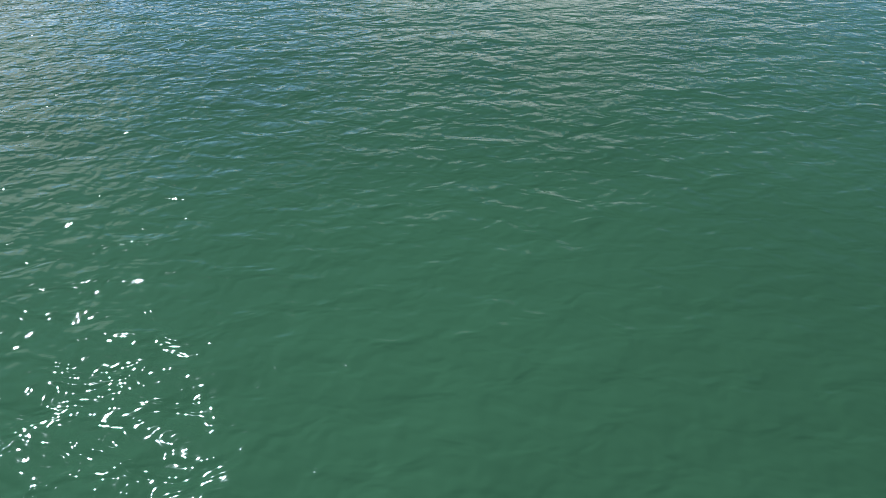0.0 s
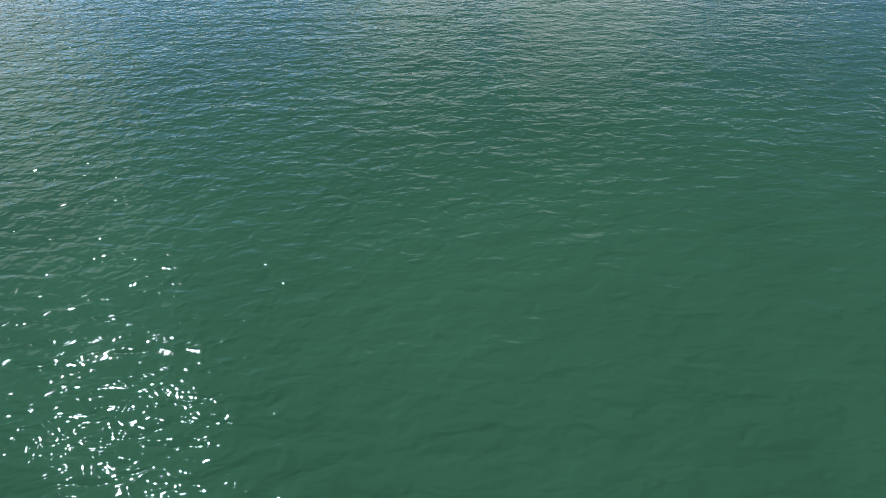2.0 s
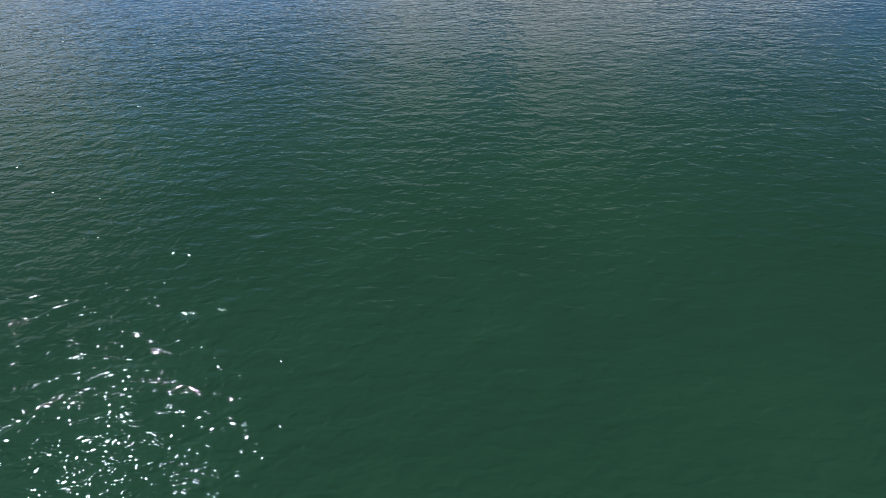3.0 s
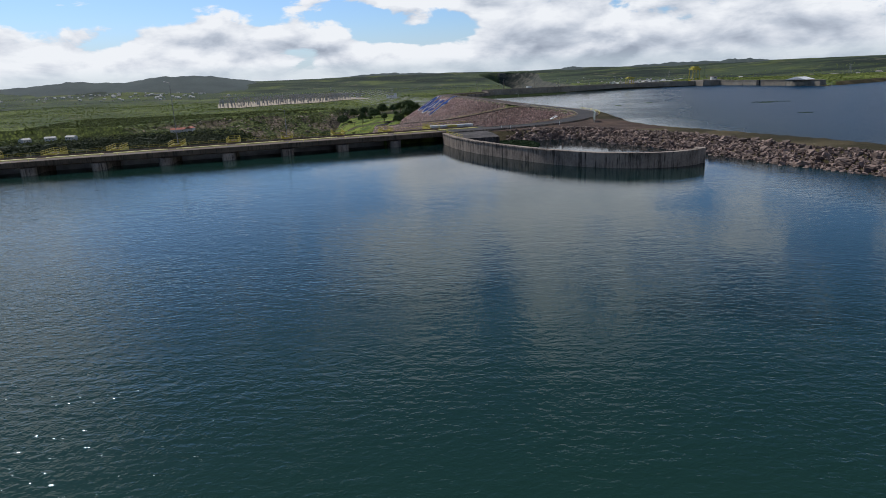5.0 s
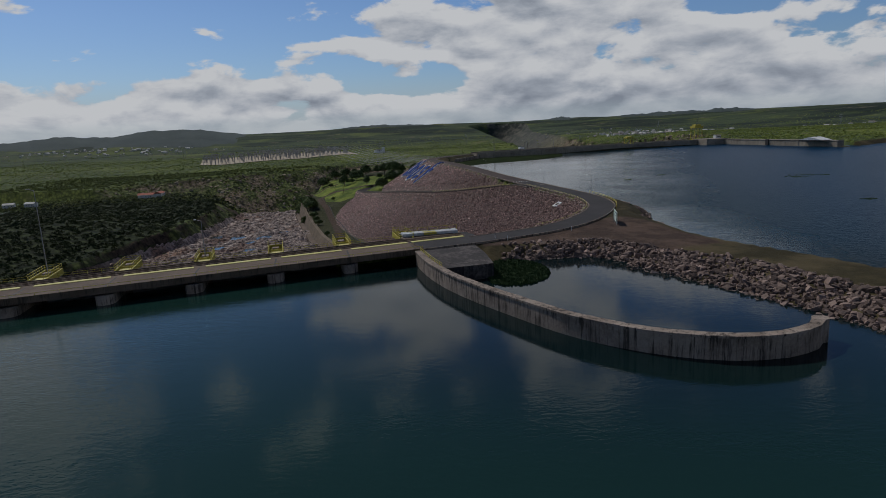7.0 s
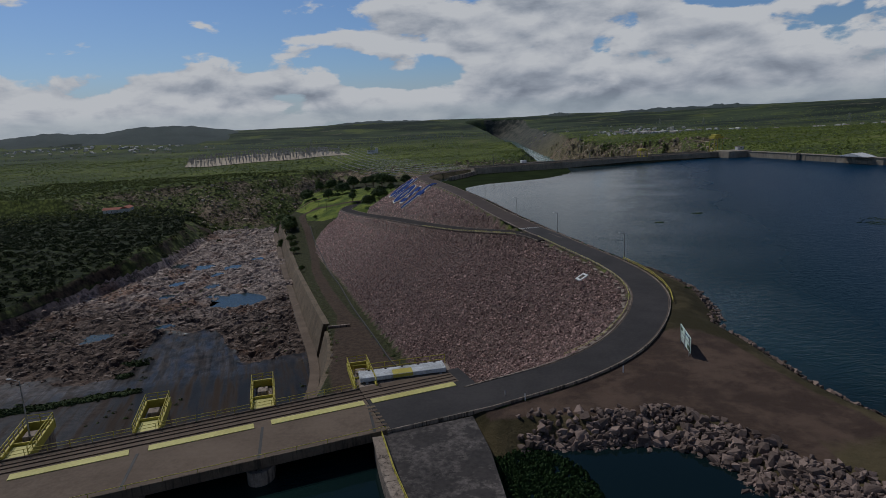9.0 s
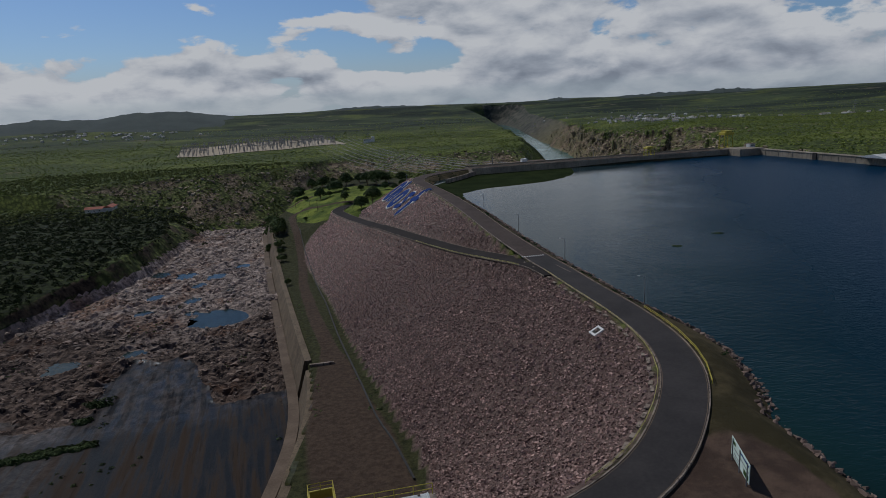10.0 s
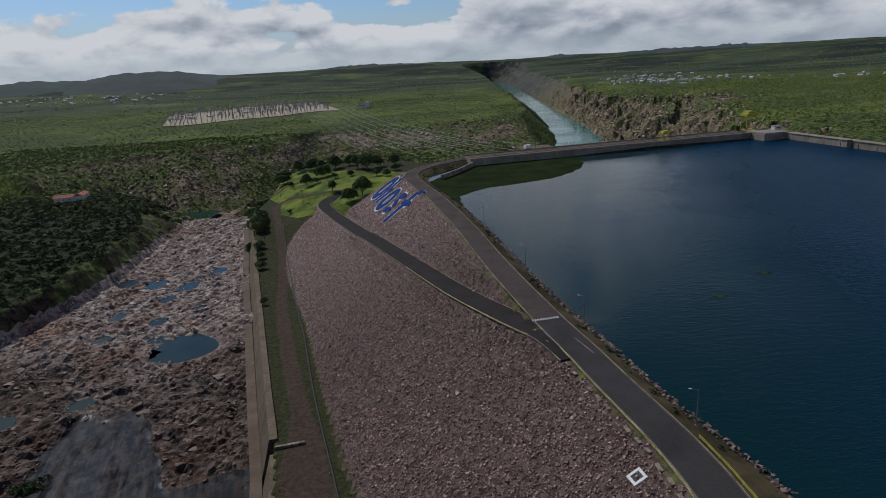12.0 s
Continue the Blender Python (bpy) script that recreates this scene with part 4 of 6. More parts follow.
for d in (5.0, -5.1):
    tagged(part("kerb", ribbon(offset_line(BERM_ROAD, d + 0.2), offset_line(BERM_ROAD, d - 0.05), None, 0.4, 0.42), concrete), "low pale concrete kerb along the service road", "kerb", kind="structure")

# ---------------------------------------------------------------- spillway bridge
BTURN = math.degrees(math.atan2(BU[1], BU[0]))
bridge = thing("bridge", on_bridge(0, 0), BTURN, "long concrete spillway bridge with yellow plates and railings", "bridge")
PIERS = [-34.05 - 18.42 * k for k in range(12)]
S0 = PIERS[-1] - 10
part("deck", block(shape(), S0, -10.4, DECK - 0.45, -16.4, 6.6, DECK - 0.004, 0.03), deck_concrete, bridge, "dusty grey concrete roadway slab")
part("approach_slab", block(shape(), -16.3, -10.4, DECK - 0.6, 3.6, 7.6, DECK - 0.004, 0.03), asphalt, bridge, "dark asphalt approach")
part("kerb", block(shape(), -16.3, -10.7, DECK - 0.6, 2.2, -10.42, DECK + 0.14, 0.03), concrete, bridge, "low pale concrete kerb")
part("edge_beam", block(shape(), S0, -10.75, DECK - 1.25, -16.4, -10.42, DECK + 0.28, 0.04), bridge_concrete, bridge, "stained concrete edge beam")
part("edge_beam", block(shape(), S0, 6.62, DECK - 1.25, -16.4, 6.95, DECK + 0.25, 0.04), bridge_concrete, bridge, "stained concrete edge beam")
for v in (-8.6, -4.6, -0.6, 3.4):
    part("girder", block(shape(), S0, v - 0.3, DECK - 1.6, -16.5, v + 0.3, DECK - 0.46, 0.03), bridge_concrete, bridge)
for k in range(13):
    s1 = -17.0 - 18.42 * (k - 1)
    a, b = (-15.7, 0.0) if k == 0 else (s1 - 15.7, s1)
    part("cover_plate", block(shape(), a, 0.0, DECK, b, 1.75, DECK + 0.12, 0.02), pale_yellow, bridge, "faded yellow steel cover plate")
part("rail_bed", block(shape(), -16.3, 1.76, DECK - 0.3, 1.2, 7.5, DECK + 0.03, 0.02), deck_concrete, bridge, "dusty brown concrete rail bed")
for v in (2.6, 4.1, 5.3):
    part("crane_rail", block(shape(), S0, v - 0.09, DECK, 1.0, v + 0.09, DECK + 0.16, 0.01), rusty_steel, bridge, "rusty crane rail")


def skew(bm):
    """The piers stand a little askew to the roadway."""
    for v in bm.verts:
        v.co.x += (0.11 if v.co.y > 0.8 else 0.16) * (v.co.y - 0.8)
    return bm


for s in PIERS:
    bm = shape()
    rod(bm, (s, -9.4, -9.5), (s, -9.4, DECK - 1.62), 2.0, sides=18)
    block(bm, s - 2.0, -9.4, -9.5, s + 2.0, 8.0, DECK - 1.62)
    block(bm, s - 1.5, 8.0, -33, s + 1.5, 20, DECK - 1.2, 0.05)
    skew(bm)
    part("pier", bm, concrete, bridge, "streaked concrete pier with rounded nose")
for s in [-16.4] + PIERS:
    part("expansion_joint", skew(block(shape(), s - 0.22, -10.4, DECK - 0.002, s + 0.22, -0.1, DECK + 0.015)), dark_rubber, bridge)
for k in range(13):
    a = -16.4 - 18.42 * k
    bm = shape()
    block(bm, a - 16.4, 5.5, -30, a - 0.6, 6.4, DECK - 0.5)
    part("gate", bm, steel, bridge, "grey steel spillway gate")


def railing(parent, pts, mat, tall=1.1, gap=2.4, bars=2, thick=0.045):
    """Posts and bars along a line, in the parent's space."""
    pts = [Vector(q) for q in pts]
    for k in range(1, bars + 1):
        part("rail", tube([q + Vector((0, 0, tall * k / bars)) for q in pts], thick), mat, parent)
    for a, b in zip(pts[:-1], pts[1:]):
        n = max(1, round((b - a).length / gap))
        for i in range(n + (b is pts[-1])):
            q = a.lerp(b, i / n)
            part("post", rod(shape(), q, q + Vector((0, 0, tall)), thick * 1.1, sides=6), mat, parent)


railing(bridge, [(S0, 6.8, DECK + 0.25), (-16.5, 6.8, DECK + 0.25)], yellow_paint, 1.05, 3.07)
railing(bridge, [(S0, -10.58, DECK + 0.28), (-16.5, -10.58, DECK + 0.28)], yellow_paint, 0.55, 4.6, 1, 0.05)

# ---------------------------------------------------------------- curved guide wall and abutment
GUIDE = smooth_line([(-13.6, -5.5), (-10.5, -18), (-5.8, -31), (-0.5, -41.5), (5.3, -51.2), (13.6, -63.8), (21, -71.5), (28, -76.1), (35.4, -78.6), (43, -78.2), (48.6, -75.4), (51.0, -72.5)], 3)
guide = thing("guide_wall", (0, 0, 0), 0, "curved concrete guide wall, streaked black, standing in the lake", "wall")


def panel_run(line, count):
    """Stretches of a line with a narrow open joint between them."""
    for i in range(0, len(line) - 1, count):
        run = line[i:i + count + 1].copy()
        run[0] += (run[1] - run[0]) / np.linalg.norm(run[1] - run[0]) * 0.025
        run[-1] += (run[-2] - run[-1]) / np.linalg.norm(run[-2] - run[-1]) * 0.025
        yield run


guide_l, guide_r, cap_l, cap_r = (offset_line(GUIDE, d) for d in (0.75, -0.75, 0.9, -0.9))
for k, (a, b) in enumerate(zip(panel_run(guide_l, 2), panel_run(guide_r, 2))):
    part("wall_panel", ribbon(a, b, 3.35, 12.3), concrete, guide)
for k, (a, b) in enumerate(zip(panel_run(cap_l, 2), panel_run(cap_r, 2))):
    part("coping", ribbon(a, b, 3.70 + 0.03 * math.sin(k * 2.7), 0.345), concrete, guide, "pale weathered coping")
end_cap = rod(shape(), (GUIDE[-1][0], GUIDE[-1][1], -9), (GUIDE[-1][0], GUIDE[-1][1], 3.72), 1.25, sides=20)
part("end_post", end_cap, concrete, guide, "rounded end of the wall")
ab = [(-13.2, -4.9), (1.3, 0.4), (3.4, -10.5), (4.6, -23.0), (-7.2, -26.5), (-10.4, -16)]
bm = shape()
low = [bm.verts.new((x, y, -9)) for x, y in ab]
top = [bm.verts.new((x, y, 3.45)) for x, y in ab]
bm.faces.new(top)
for i in range(len(ab)):
    j = (i + 1) % len(ab)
    bm.faces.new((low[i], low[j], top[j], top[i]))
bmesh.ops.recalc_face_normals(bm, faces=bm.faces)
tagged(part("abutment", bm, black_concrete), "flat-topped concrete abutment block beside the bridge, blackened", "abutment", kind="structure")

# ---------------------------------------------------------------- retaining wall beside the spillway
far_wall = WALL[WALL[:, 1] > 168]
near_wall = WALL[(WALL[:, 1] <= 170)]
retaining = thing("retaining_wall", (0, 0, 0), 0, "tall tan concrete retaining wall along the spillway", "wall")
for line, lift in ((far_wall, 0.9), (near_wall, -0.6)):
    rows = [panel_run(offset_line(line, d), 1) for d in (-1.7, 1.0, 6.0)]
    for a, b, c in zip(*rows):
        bm = shape()
        rings = []
        for p, q, r in zip(a, b, c):
            top, low = berm_z(q[1]) + lift, channel_z(q[1]) - 1.5
            rings.append([bm.verts.new((p[0], p[1], low)), bm.verts.new((p[0], p[1], top)), bm.verts.new((q[0], q[1], top)), bm.verts.new((r[0], r[1], low))])
        for i in range(3):
            bm.faces.new((rings[0][i], rings[0][i + 1], rings[1][i + 1], rings[1][i]))
        bm.faces.new(rings[0])
        bm.faces.new(rings[1][::-1])
        bmesh.ops.recalc_face_normals(bm, faces=bm.faces)
        part("wall_panel", bm, tan_concrete, retaining)
foot = offset_line(WALL[WALL[:, 1] > 30], 9.0)
a3 = [(q[0], q[1], channel_z(q[1]) + 2.2) for q in foot]
b3 = [(q[0], q[1], channel_z(q[1]) + 2.2) for q in offset_line(WALL[WALL[:, 1] > 30], 5.0)]
part("apron", ribbon(a3, b3, None, 5), deck_concrete, retaining, "narrow concrete apron at the wall's foot")
part("return_wall", ribbon([(-55.5, 167.6, -34.8), (-46.5, 170.5, -35.2)], [(-55.5, 166.6, -34.8), (-46.3, 169.5, -35.2)], None, 4), concrete, retaining, "short concrete return wall")

# ---------------------------------------------------------------- intake dam across the lake
intake = thing("intake_dam", (0, 0, 0), 0, "long grey concrete intake dam with a roadway on top", "dam")
ia, ib = np.array((24.0, 478.0)), np.array((270.0, 537.0))
iu = (ib - ia) / np.linalg.norm(ib - ia)
ITURN = math.degrees(math.atan2(iu[1], iu[0]))
intake.matrix_world = pose(ia[0], ia[1], 0, 0, 0, ITURN)
LEN = float(np.linalg.norm(ib - ia))
part("body", block(shape(), 0, 0, -9, LEN, 22, 4.6, 0.05), pale_concrete, intake)
part("roadway", block(shape(), 0, 0.6, 4.6, LEN, 21.5, 4.85), deck_concrete, intake, "dusty concrete roadway")
for v in (3.2, 9.8, 15.5, 18.6):
    part("crane_rail", block(shape(), 1, v - 0.22, 4.85, LEN - 1, v + 0.22, 5.08, 0.02), pale_concrete if v > 12 else rusty_steel, intake, "long rail strip along the roadway")
part("parapet", block(shape(), 0, -0.4, 3.6, LEN, 0.0, 5.7, 0.04), pale_concrete, intake)
part("parapet", block(shape(), 0, 21.6, 4.0, LEN, 22.2, 5.9, 0.04), pale_concrete, intake)
part("bastion", block(shape(), LEN - 2, -16, -9, LEN + 24, 8, 6.4, 0.1), pale_concrete, intake, "projecting concrete bastion at the corner")
for s_mast, v_mast, tall in ((25, 20.6, 11.5), (62, 20.8, 8.0), (128, 20.8, 8.5), (168, 20.8, 8.5)):
    q = ia + iu * s_mast + np.array((-iu[1], iu[0])) * v_mast
    mast = thing("lamp_mast", (q[0], q[1], 4.85), ITURN, "pale grey mast standing on the intake dam's roadway", "mast", "masts of the intake dam")
    part("shaft", rod(shape(), (0, 0, 0), (0, 0, tall), 0.32, 0.2, 8), pale_concrete, mast)
    part("cross_arm", block(shape(), -0.9, -0.1, tall - 0.6, 0.9, 0.1, tall - 0.35, 0.02), steel, mast)
    part("foot", block(shape(), -0.5, -0.5, 0, 0.5, 0.5, 0.35, 0.04), pale_concrete, mast)
bm = shape()
ra, rb = np.array((292.0, 528.0)), np.array((331.0, 389.0))
ru = (rb - ra) / np.linalg.norm(rb - ra)
side_wall = thing("side_wall", (ra[0], ra[1], 0), math.degrees(math.atan2(ru[1], ru[0])), "pale concrete quay wall with dark upright slots", "wall")
RL = float(np.linalg.norm(rb - ra))
part("body", block(bm, 0, 0, -9, RL, 7, 5.2, 0.06), pale_concrete, side_wall)
for k in range(9):
    part("buttress", block(shape(), 8 + k * 15.5, -0.25, -9, 9.2 + k * 15.5, 0, 5.0, 0.05), pale_concrete, side_wall)
part("coping", block(shape(), 0, -0.5, 5.2, RL, 7.2, 5.55, 0.05), pale_concrete, side_wall)
part("slot", block(shape(), 62, -0.9, 0.2, 66, -0.02, 5.9, 0.05), dark_rubber, side_wall, "dark recessed intake slot")


# ---------------------------------------------------------------- scattering
def hull_shape(rng, squash=0.7, corners=11, loose=False):
    """A broken angular stone: the hull of a few random corners."""
    bm = bmesh.new()
    for _ in range(corners):
        p = Vector((rng.uniform(-1, 1), rng.uniform(-0.85, 0.85), rng.uniform(-1, 1)))
        bm.verts.new(Vector((p.x, p.y, p.z * squash)) * (0.95 if loose else 1.1 / max(0.95, p.length)))
    made = bmesh.ops.convex_hull(bm, input=bm.verts)
    bmesh.ops.delete(bm, geom=[v for v in bm.verts if not v.link_faces], context="VERTS")
    bmesh.ops.triangulate(bm, faces=bm.faces)
    bm.verts.index_update()
    verts, tris = np.array([v.co[:] for v in bm.verts]), np.array([[v.index for v in f.verts] for f in bm.faces])
    bm.free()
    return verts, tris


def chip_shape(rng, squash=0.7):
    """A small angular block of twelve facets."""
    c = np.array([(x, y, z) for x in (-1, 1) for y in (-1, 1) for z in (-1, 1)], float)
    c = c * np.array([[0.55 + 0.4 * rng.random() for _ in range(3)] for _ in range(8)])
    c[:, 2] *= squash
    quads = ((0, 1, 3, 2), (4, 6, 7, 5), (0, 4, 5, 1), (2, 3, 7, 6), (0, 2, 6, 4), (1, 5, 7, 3))
    return c, np.array([t for q in quads for t in ((q[0], q[1], q[2]), (q[0], q[2], q[3]))])


def bush_shape(rng, leaves, tall=0.8, spread=0.42):
    """Loose leaf clumps over a low dome, with gaps."""
    verts, tris = [], []
    for k in range(leaves):
        a, up = rng.random() * 6.283, rng.random() ** 0.7
        r = math.sqrt(max(0.0, 1 - up * up)) * (0.75 + 0.4 * rng.random())
        c = np.array((math.cos(a) * r, math.sin(a) * r, up * tall * (0.75 + 0.4 * rng.random())))
        out = c / (np.linalg.norm(c) + 1e-6) + np.array([rng.random() - 0.5 for _ in range(3)]) * 0.9
        out /= np.linalg.norm(out)
        u = np.cross(out, (0.3, 0.2, 0.93))
        u /= np.linalg.norm(u) + 1e-6
        v = np.cross(out, u)
        s = spread * (0.6 + 0.8 * rng.random())
        i = len(verts)
        verts += [c + u * s, c - u * s * 0.5 + v * s * 0.9, c - u * s * 0.6 - v * s * 0.8, c + out * s * 0.45]
        tris += [(i, i + 1, i + 3), (i + 1, i + 2, i + 3)]
    return np.array(verts), np.array(tris)


def scatter(name, where, size, shapes, mat, parent=None, flat=1.0, seed=3):
    """Many small shapes joined into one mesh."""
    rng = np.random.default_rng(seed)
    where, size = np.asarray(where, float), np.asarray(size, float)
    pick = rng.integers(0, len(shapes), len(where))
    turn = rng.random(len(where)) * 6.283
    vs, fs, base = [], [], 0
    for k, (sv, sf) in enumerate(shapes):
        sel = np.nonzero(pick == k)[0]
        if not len(sel):
            continue
        c, s = np.cos(turn[sel])[:, None], np.sin(turn[sel])[:, None]
        wide = size[sel][:, None]
        x = (sv[None, :, 0] * c - sv[None, :, 1] * s) * wide
        y = (sv[None, :, 0] * s + sv[None, :, 1] * c) * wide
        z = sv[None, :, 2] * wide * flat
        vs.append((np.stack([x, y, z], -1) + where[sel][:, None, :]).reshape(-1, 3))
        fs.append((sf[None] + (np.arange(len(sel)) * len(sv))[:, None, None] + base).reshape(-1, 3))
        base += len(sel) * len(sv)
    v, f = np.concatenate(vs), np.concatenate(fs)
    me = bpy.data.meshes.new(name)
    me.vertices.add(len(v))
    me.vertices.foreach_set("co", v.astype(np.float32).ravel())
    me.loops.add(len(f) * 3)
    me.loops.foreach_set("vertex_index", f.astype(np.int32).ravel())
    me.polygons.add(len(f))
    me.polygons.foreach_set("loop_start", np.arange(0, len(f) * 3, 3, dtype=np.int32))
    me.materials.append(mat)
    me.update()
    me.validate()
    me.shade_flat()
    ob = new(name, me)
    ob.parent = parent
    return ob


rng = random.Random(5)
nrg = np.random.default_rng(11)
rocks = [hull_shape(rng, 0.9, 16, True) for _ in range(14)]
shards = []
for _ in range(24):
    sv, sf = chip_shape(rng, 0.8)
    lie = np.array(Euler((rng.uniform(-1.3, 1.3), rng.uniform(-1.3, 1.3), rng.uniform(0, 6.28))).to_matrix())
    shards.append((sv @ lie.T, sf))
slabs = [hull_shape(rng, 0.55, 8) for _ in range(16)]
ledges = [hull_shape(rng, 0.32, 9) for _ in range(10)]


def spots(n, x0, x1, y0, y1):
    return nrg.uniform(x0, x1, n), nrg.uniform(y0, y1, n)


def with_z(x, y, lift=0.0):
    return np.stack([x, y, heights(x, y) + lift], -1)


def lay_stones(x, y, size, near, name, label, shapes, mat, sink=0.15, tilt=25):
    """The nearest stones one by one, the others joined."""
    meshes = [mesh_from("stone", v, f.tolist(), mat) for v, f in shapes]
    order = np.argsort(near(x, y))
    first, rest = order[:300], order[300:]
    bank = thing(name, (float(x.mean()), float(y.mean()), 0), 0, label, "rocks")
    z = heights(x, y)
    back = bank.matrix_world.inverted()
    for i in first:
        ob = new("stone", meshes[int(i) % len(meshes)])
        ob.parent = bank
        s = float(size[i])
        ob.matrix_basis = back @ pose(float(x[i]), float(y[i]), float(z[i]) + sink * s, rng.uniform(-tilt, tilt), rng.uniform(-tilt, tilt), rng.uniform(0, 360)) @ Matrix.Diagonal((s, s, s, 1))
    if len(rest):
        tagged(scatter("stone_rest", np.stack([x[rest], y[rest], z[rest] + 0.1], -1) - np.array([*bank.matrix_world.translation]), size[rest], shapes, mat, bank, 1.0, 8), kind="stuff")


# rockfill face: loose stones
x, y = spots(190000, -135, 55, 15, 560)
gap, _ = line_distance(x, y, BERM_ROAD[::3])
keep = (zone_at("rockfill", x, y) > 0.5) & (np.abs(gap) > 6.0) & (zone_at("sd", x, y) > 7.5)
x, y = x[keep][:38500], y[keep][:38500]
sz = nrg.uniform(0.14, 0.39, len(x)) * np.where(nrg.random(len(x)) > 0.95, 1.6, 1)
near = y < 190
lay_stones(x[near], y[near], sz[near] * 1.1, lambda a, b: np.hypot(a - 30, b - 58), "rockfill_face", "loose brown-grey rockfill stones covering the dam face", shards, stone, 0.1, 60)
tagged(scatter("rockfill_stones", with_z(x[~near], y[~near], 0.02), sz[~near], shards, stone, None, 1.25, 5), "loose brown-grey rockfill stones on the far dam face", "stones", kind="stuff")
x, y = spots(70000, -34, 52, 18, 175)
keep = (zone_at("rockfill", x, y) > 0.5) & (zone_at("sd", x, y) > 7.5)
x, y = x[keep][:17000], y[keep][:17000]
tagged(scatter("small_stones", with_z(x, y, 0.02), nrg.uniform(0.10, 0.27, len(x)), shards, stone, None, 1.2, 12), "small broken stones filling the rockfill", "stones", kind="stuff")

# riprap: big stones on the bank inside the guide wall, smaller ones along the lake
x, y = spots(200000, 8, 260, -300, 8)
dk, _ = line_distance(x, y, DIKE)
hz = heights(x, y)
keep = (dk < -6.5) & (dk > np.where(y > -22, -62, -30)) & (hz > -1.2) & (hz < np.where(dk < -30, 1.5, 3.25)) & (x > 6) & (zone_at("sd", x, y) < -5) & ((y < -17) | (line_distance(x, y, COVE)[0] < 5.4 - 2.5 * (nrg.random(len(x)) ** 2)))
x, y = x[keep][:11000], y[keep][:11000]
cx, cy = spots(5200, 5, 50, -32, 9)
gap, _ = line_distance(cx, cy, COVE)
keep = (gap > -1.0) & (gap < 6.6 - 3.2 * nrg.random(len(cx)) ** 2) & (zone_at("sd", cx, cy) < -7) & (cx > 8 + 9 * nrg.random(len(cx)))
x, y = np.concatenate([x, cx[keep][:700]]), np.concatenate([y, cy[keep][:700]])
lay_stones(x, y, nrg.uniform(0.38, 0.74, len(x)) * np.where(nrg.random(len(x)) > 0.9, 1.8, 1), lambda a, b: np.hypot(a - 40, b + 25), "riprap_bank",
           "steep bank of big broken brown boulders beside the water", rocks, riprap_stone)
x, y = spots(70000, 8, 150, -120, 340)
hz = heights(x, y)
dk, _ = line_distance(x, y, DIKE)
keep = (zone_at("sd", x, y) < -5.5) & (hz > -0.7) & (hz < 1.0) & ((dk > 6) | (y > 62))
x, y = x[keep][:6400], y[keep][:6400]
lay_stones(x, y, nrg.uniform(0.32, 0.85, len(x)), lambda a, b: np.hypot(a - 66, b - 60), "shore_rocks", "low line of grey boulders along the reservoir shore", rocks, riprap_stone)

# spillway bed: broken rock and slabs
x, y = spots(110000, -262, -50, 110, 640)
bumps = wobble(x, y, 26, 31) + wobble(x, y, 9, 32) * 0.7
keep = (zone_at("channel", x, y) > 0.5) & (bumps > -0.75) & (zone_at("pond", x, y) < 0.34) & (nrg.random(len(x)) > slab_weight(x, y))
x, y = x[keep][:17000], y[keep][:17000]
lay_stones(x, y, 0.25 + 0.6 * nrg.random(len(x)) ** 2 + 1.3 * nrg.random(len(x)) ** 8, lambda a, b: np.hypot(a + 110, b - 235), "spillway_rocks",
           "jumbled pale and brown rock slabs on the dry spillway bed", slabs, channel_stone, 0.05, 8)
x, y = spots(5000, -255, -55, 150, 620)
keep = (zone_at("channel", x, y) > 0.5) & (nrg.random(len(x)) > slab_weight(x, y)) & (zone_at("pond", x, y) < 0.1) & (x < wall_x(y) - 14)
x, y = x[keep][:700], y[keep][:700]
tagged(scatter("rock_ledges", with_z(x, y, -0.2), 1.2 + 2.2 * nrg.random(len(x)) ** 2, ledges, channel_stone, None, 0.7, 7),
       "flat broken rock ledges across the dry spillway bed", "rocks", kind="stuff")
x, y = spots(60000, -700, 700, 560, 1700)
keep = (zone_at("cliff", x, y) > 0.5)
x, y = x[keep][:4800], y[keep][:4800]
crags = [chip_shape(rng, 1.25) for _ in range(8)]
cx, cy = spots(26000, 180, 700, 640, 2000)
keep = (zone_at("cliff", cx, cy) > 0.5) & (zone_at("river", cx, cy) < -48)
cx, cy = cx[keep][:3800], cy[keep][:3800]
tagged(scatter("gorge_crags", with_z(cx, cy, -1.5), 1.0 + 2.6 * nrg.random(len(cx)) ** 2, crags, cliff_stone, None, 1.0, 10),
       "tan crags and ledges standing out of the gorge wall", "rocks", kind="stuff")
tagged(scatter("cliff_rocks", with_z(x, y, -0.4), nrg.uniform(1.2, 4.0, len(x)), rocks, cliff_stone, None, 1.0, 9),
       "weathered brown boulders on the gorge walls", "rocks", kind="stuff")

# ---------------------------------------------------------------- vegetation
near_bush = [bush_shape(rng, 20, 0.85, 0.46) for _ in range(8)]
mid_bush = [bush_shape(rng, 9, 0.75, 0.6) for _ in range(8)]
far_bush = [bush_shape(rng, 6, 0.6, 0.8) for _ in range(6)]


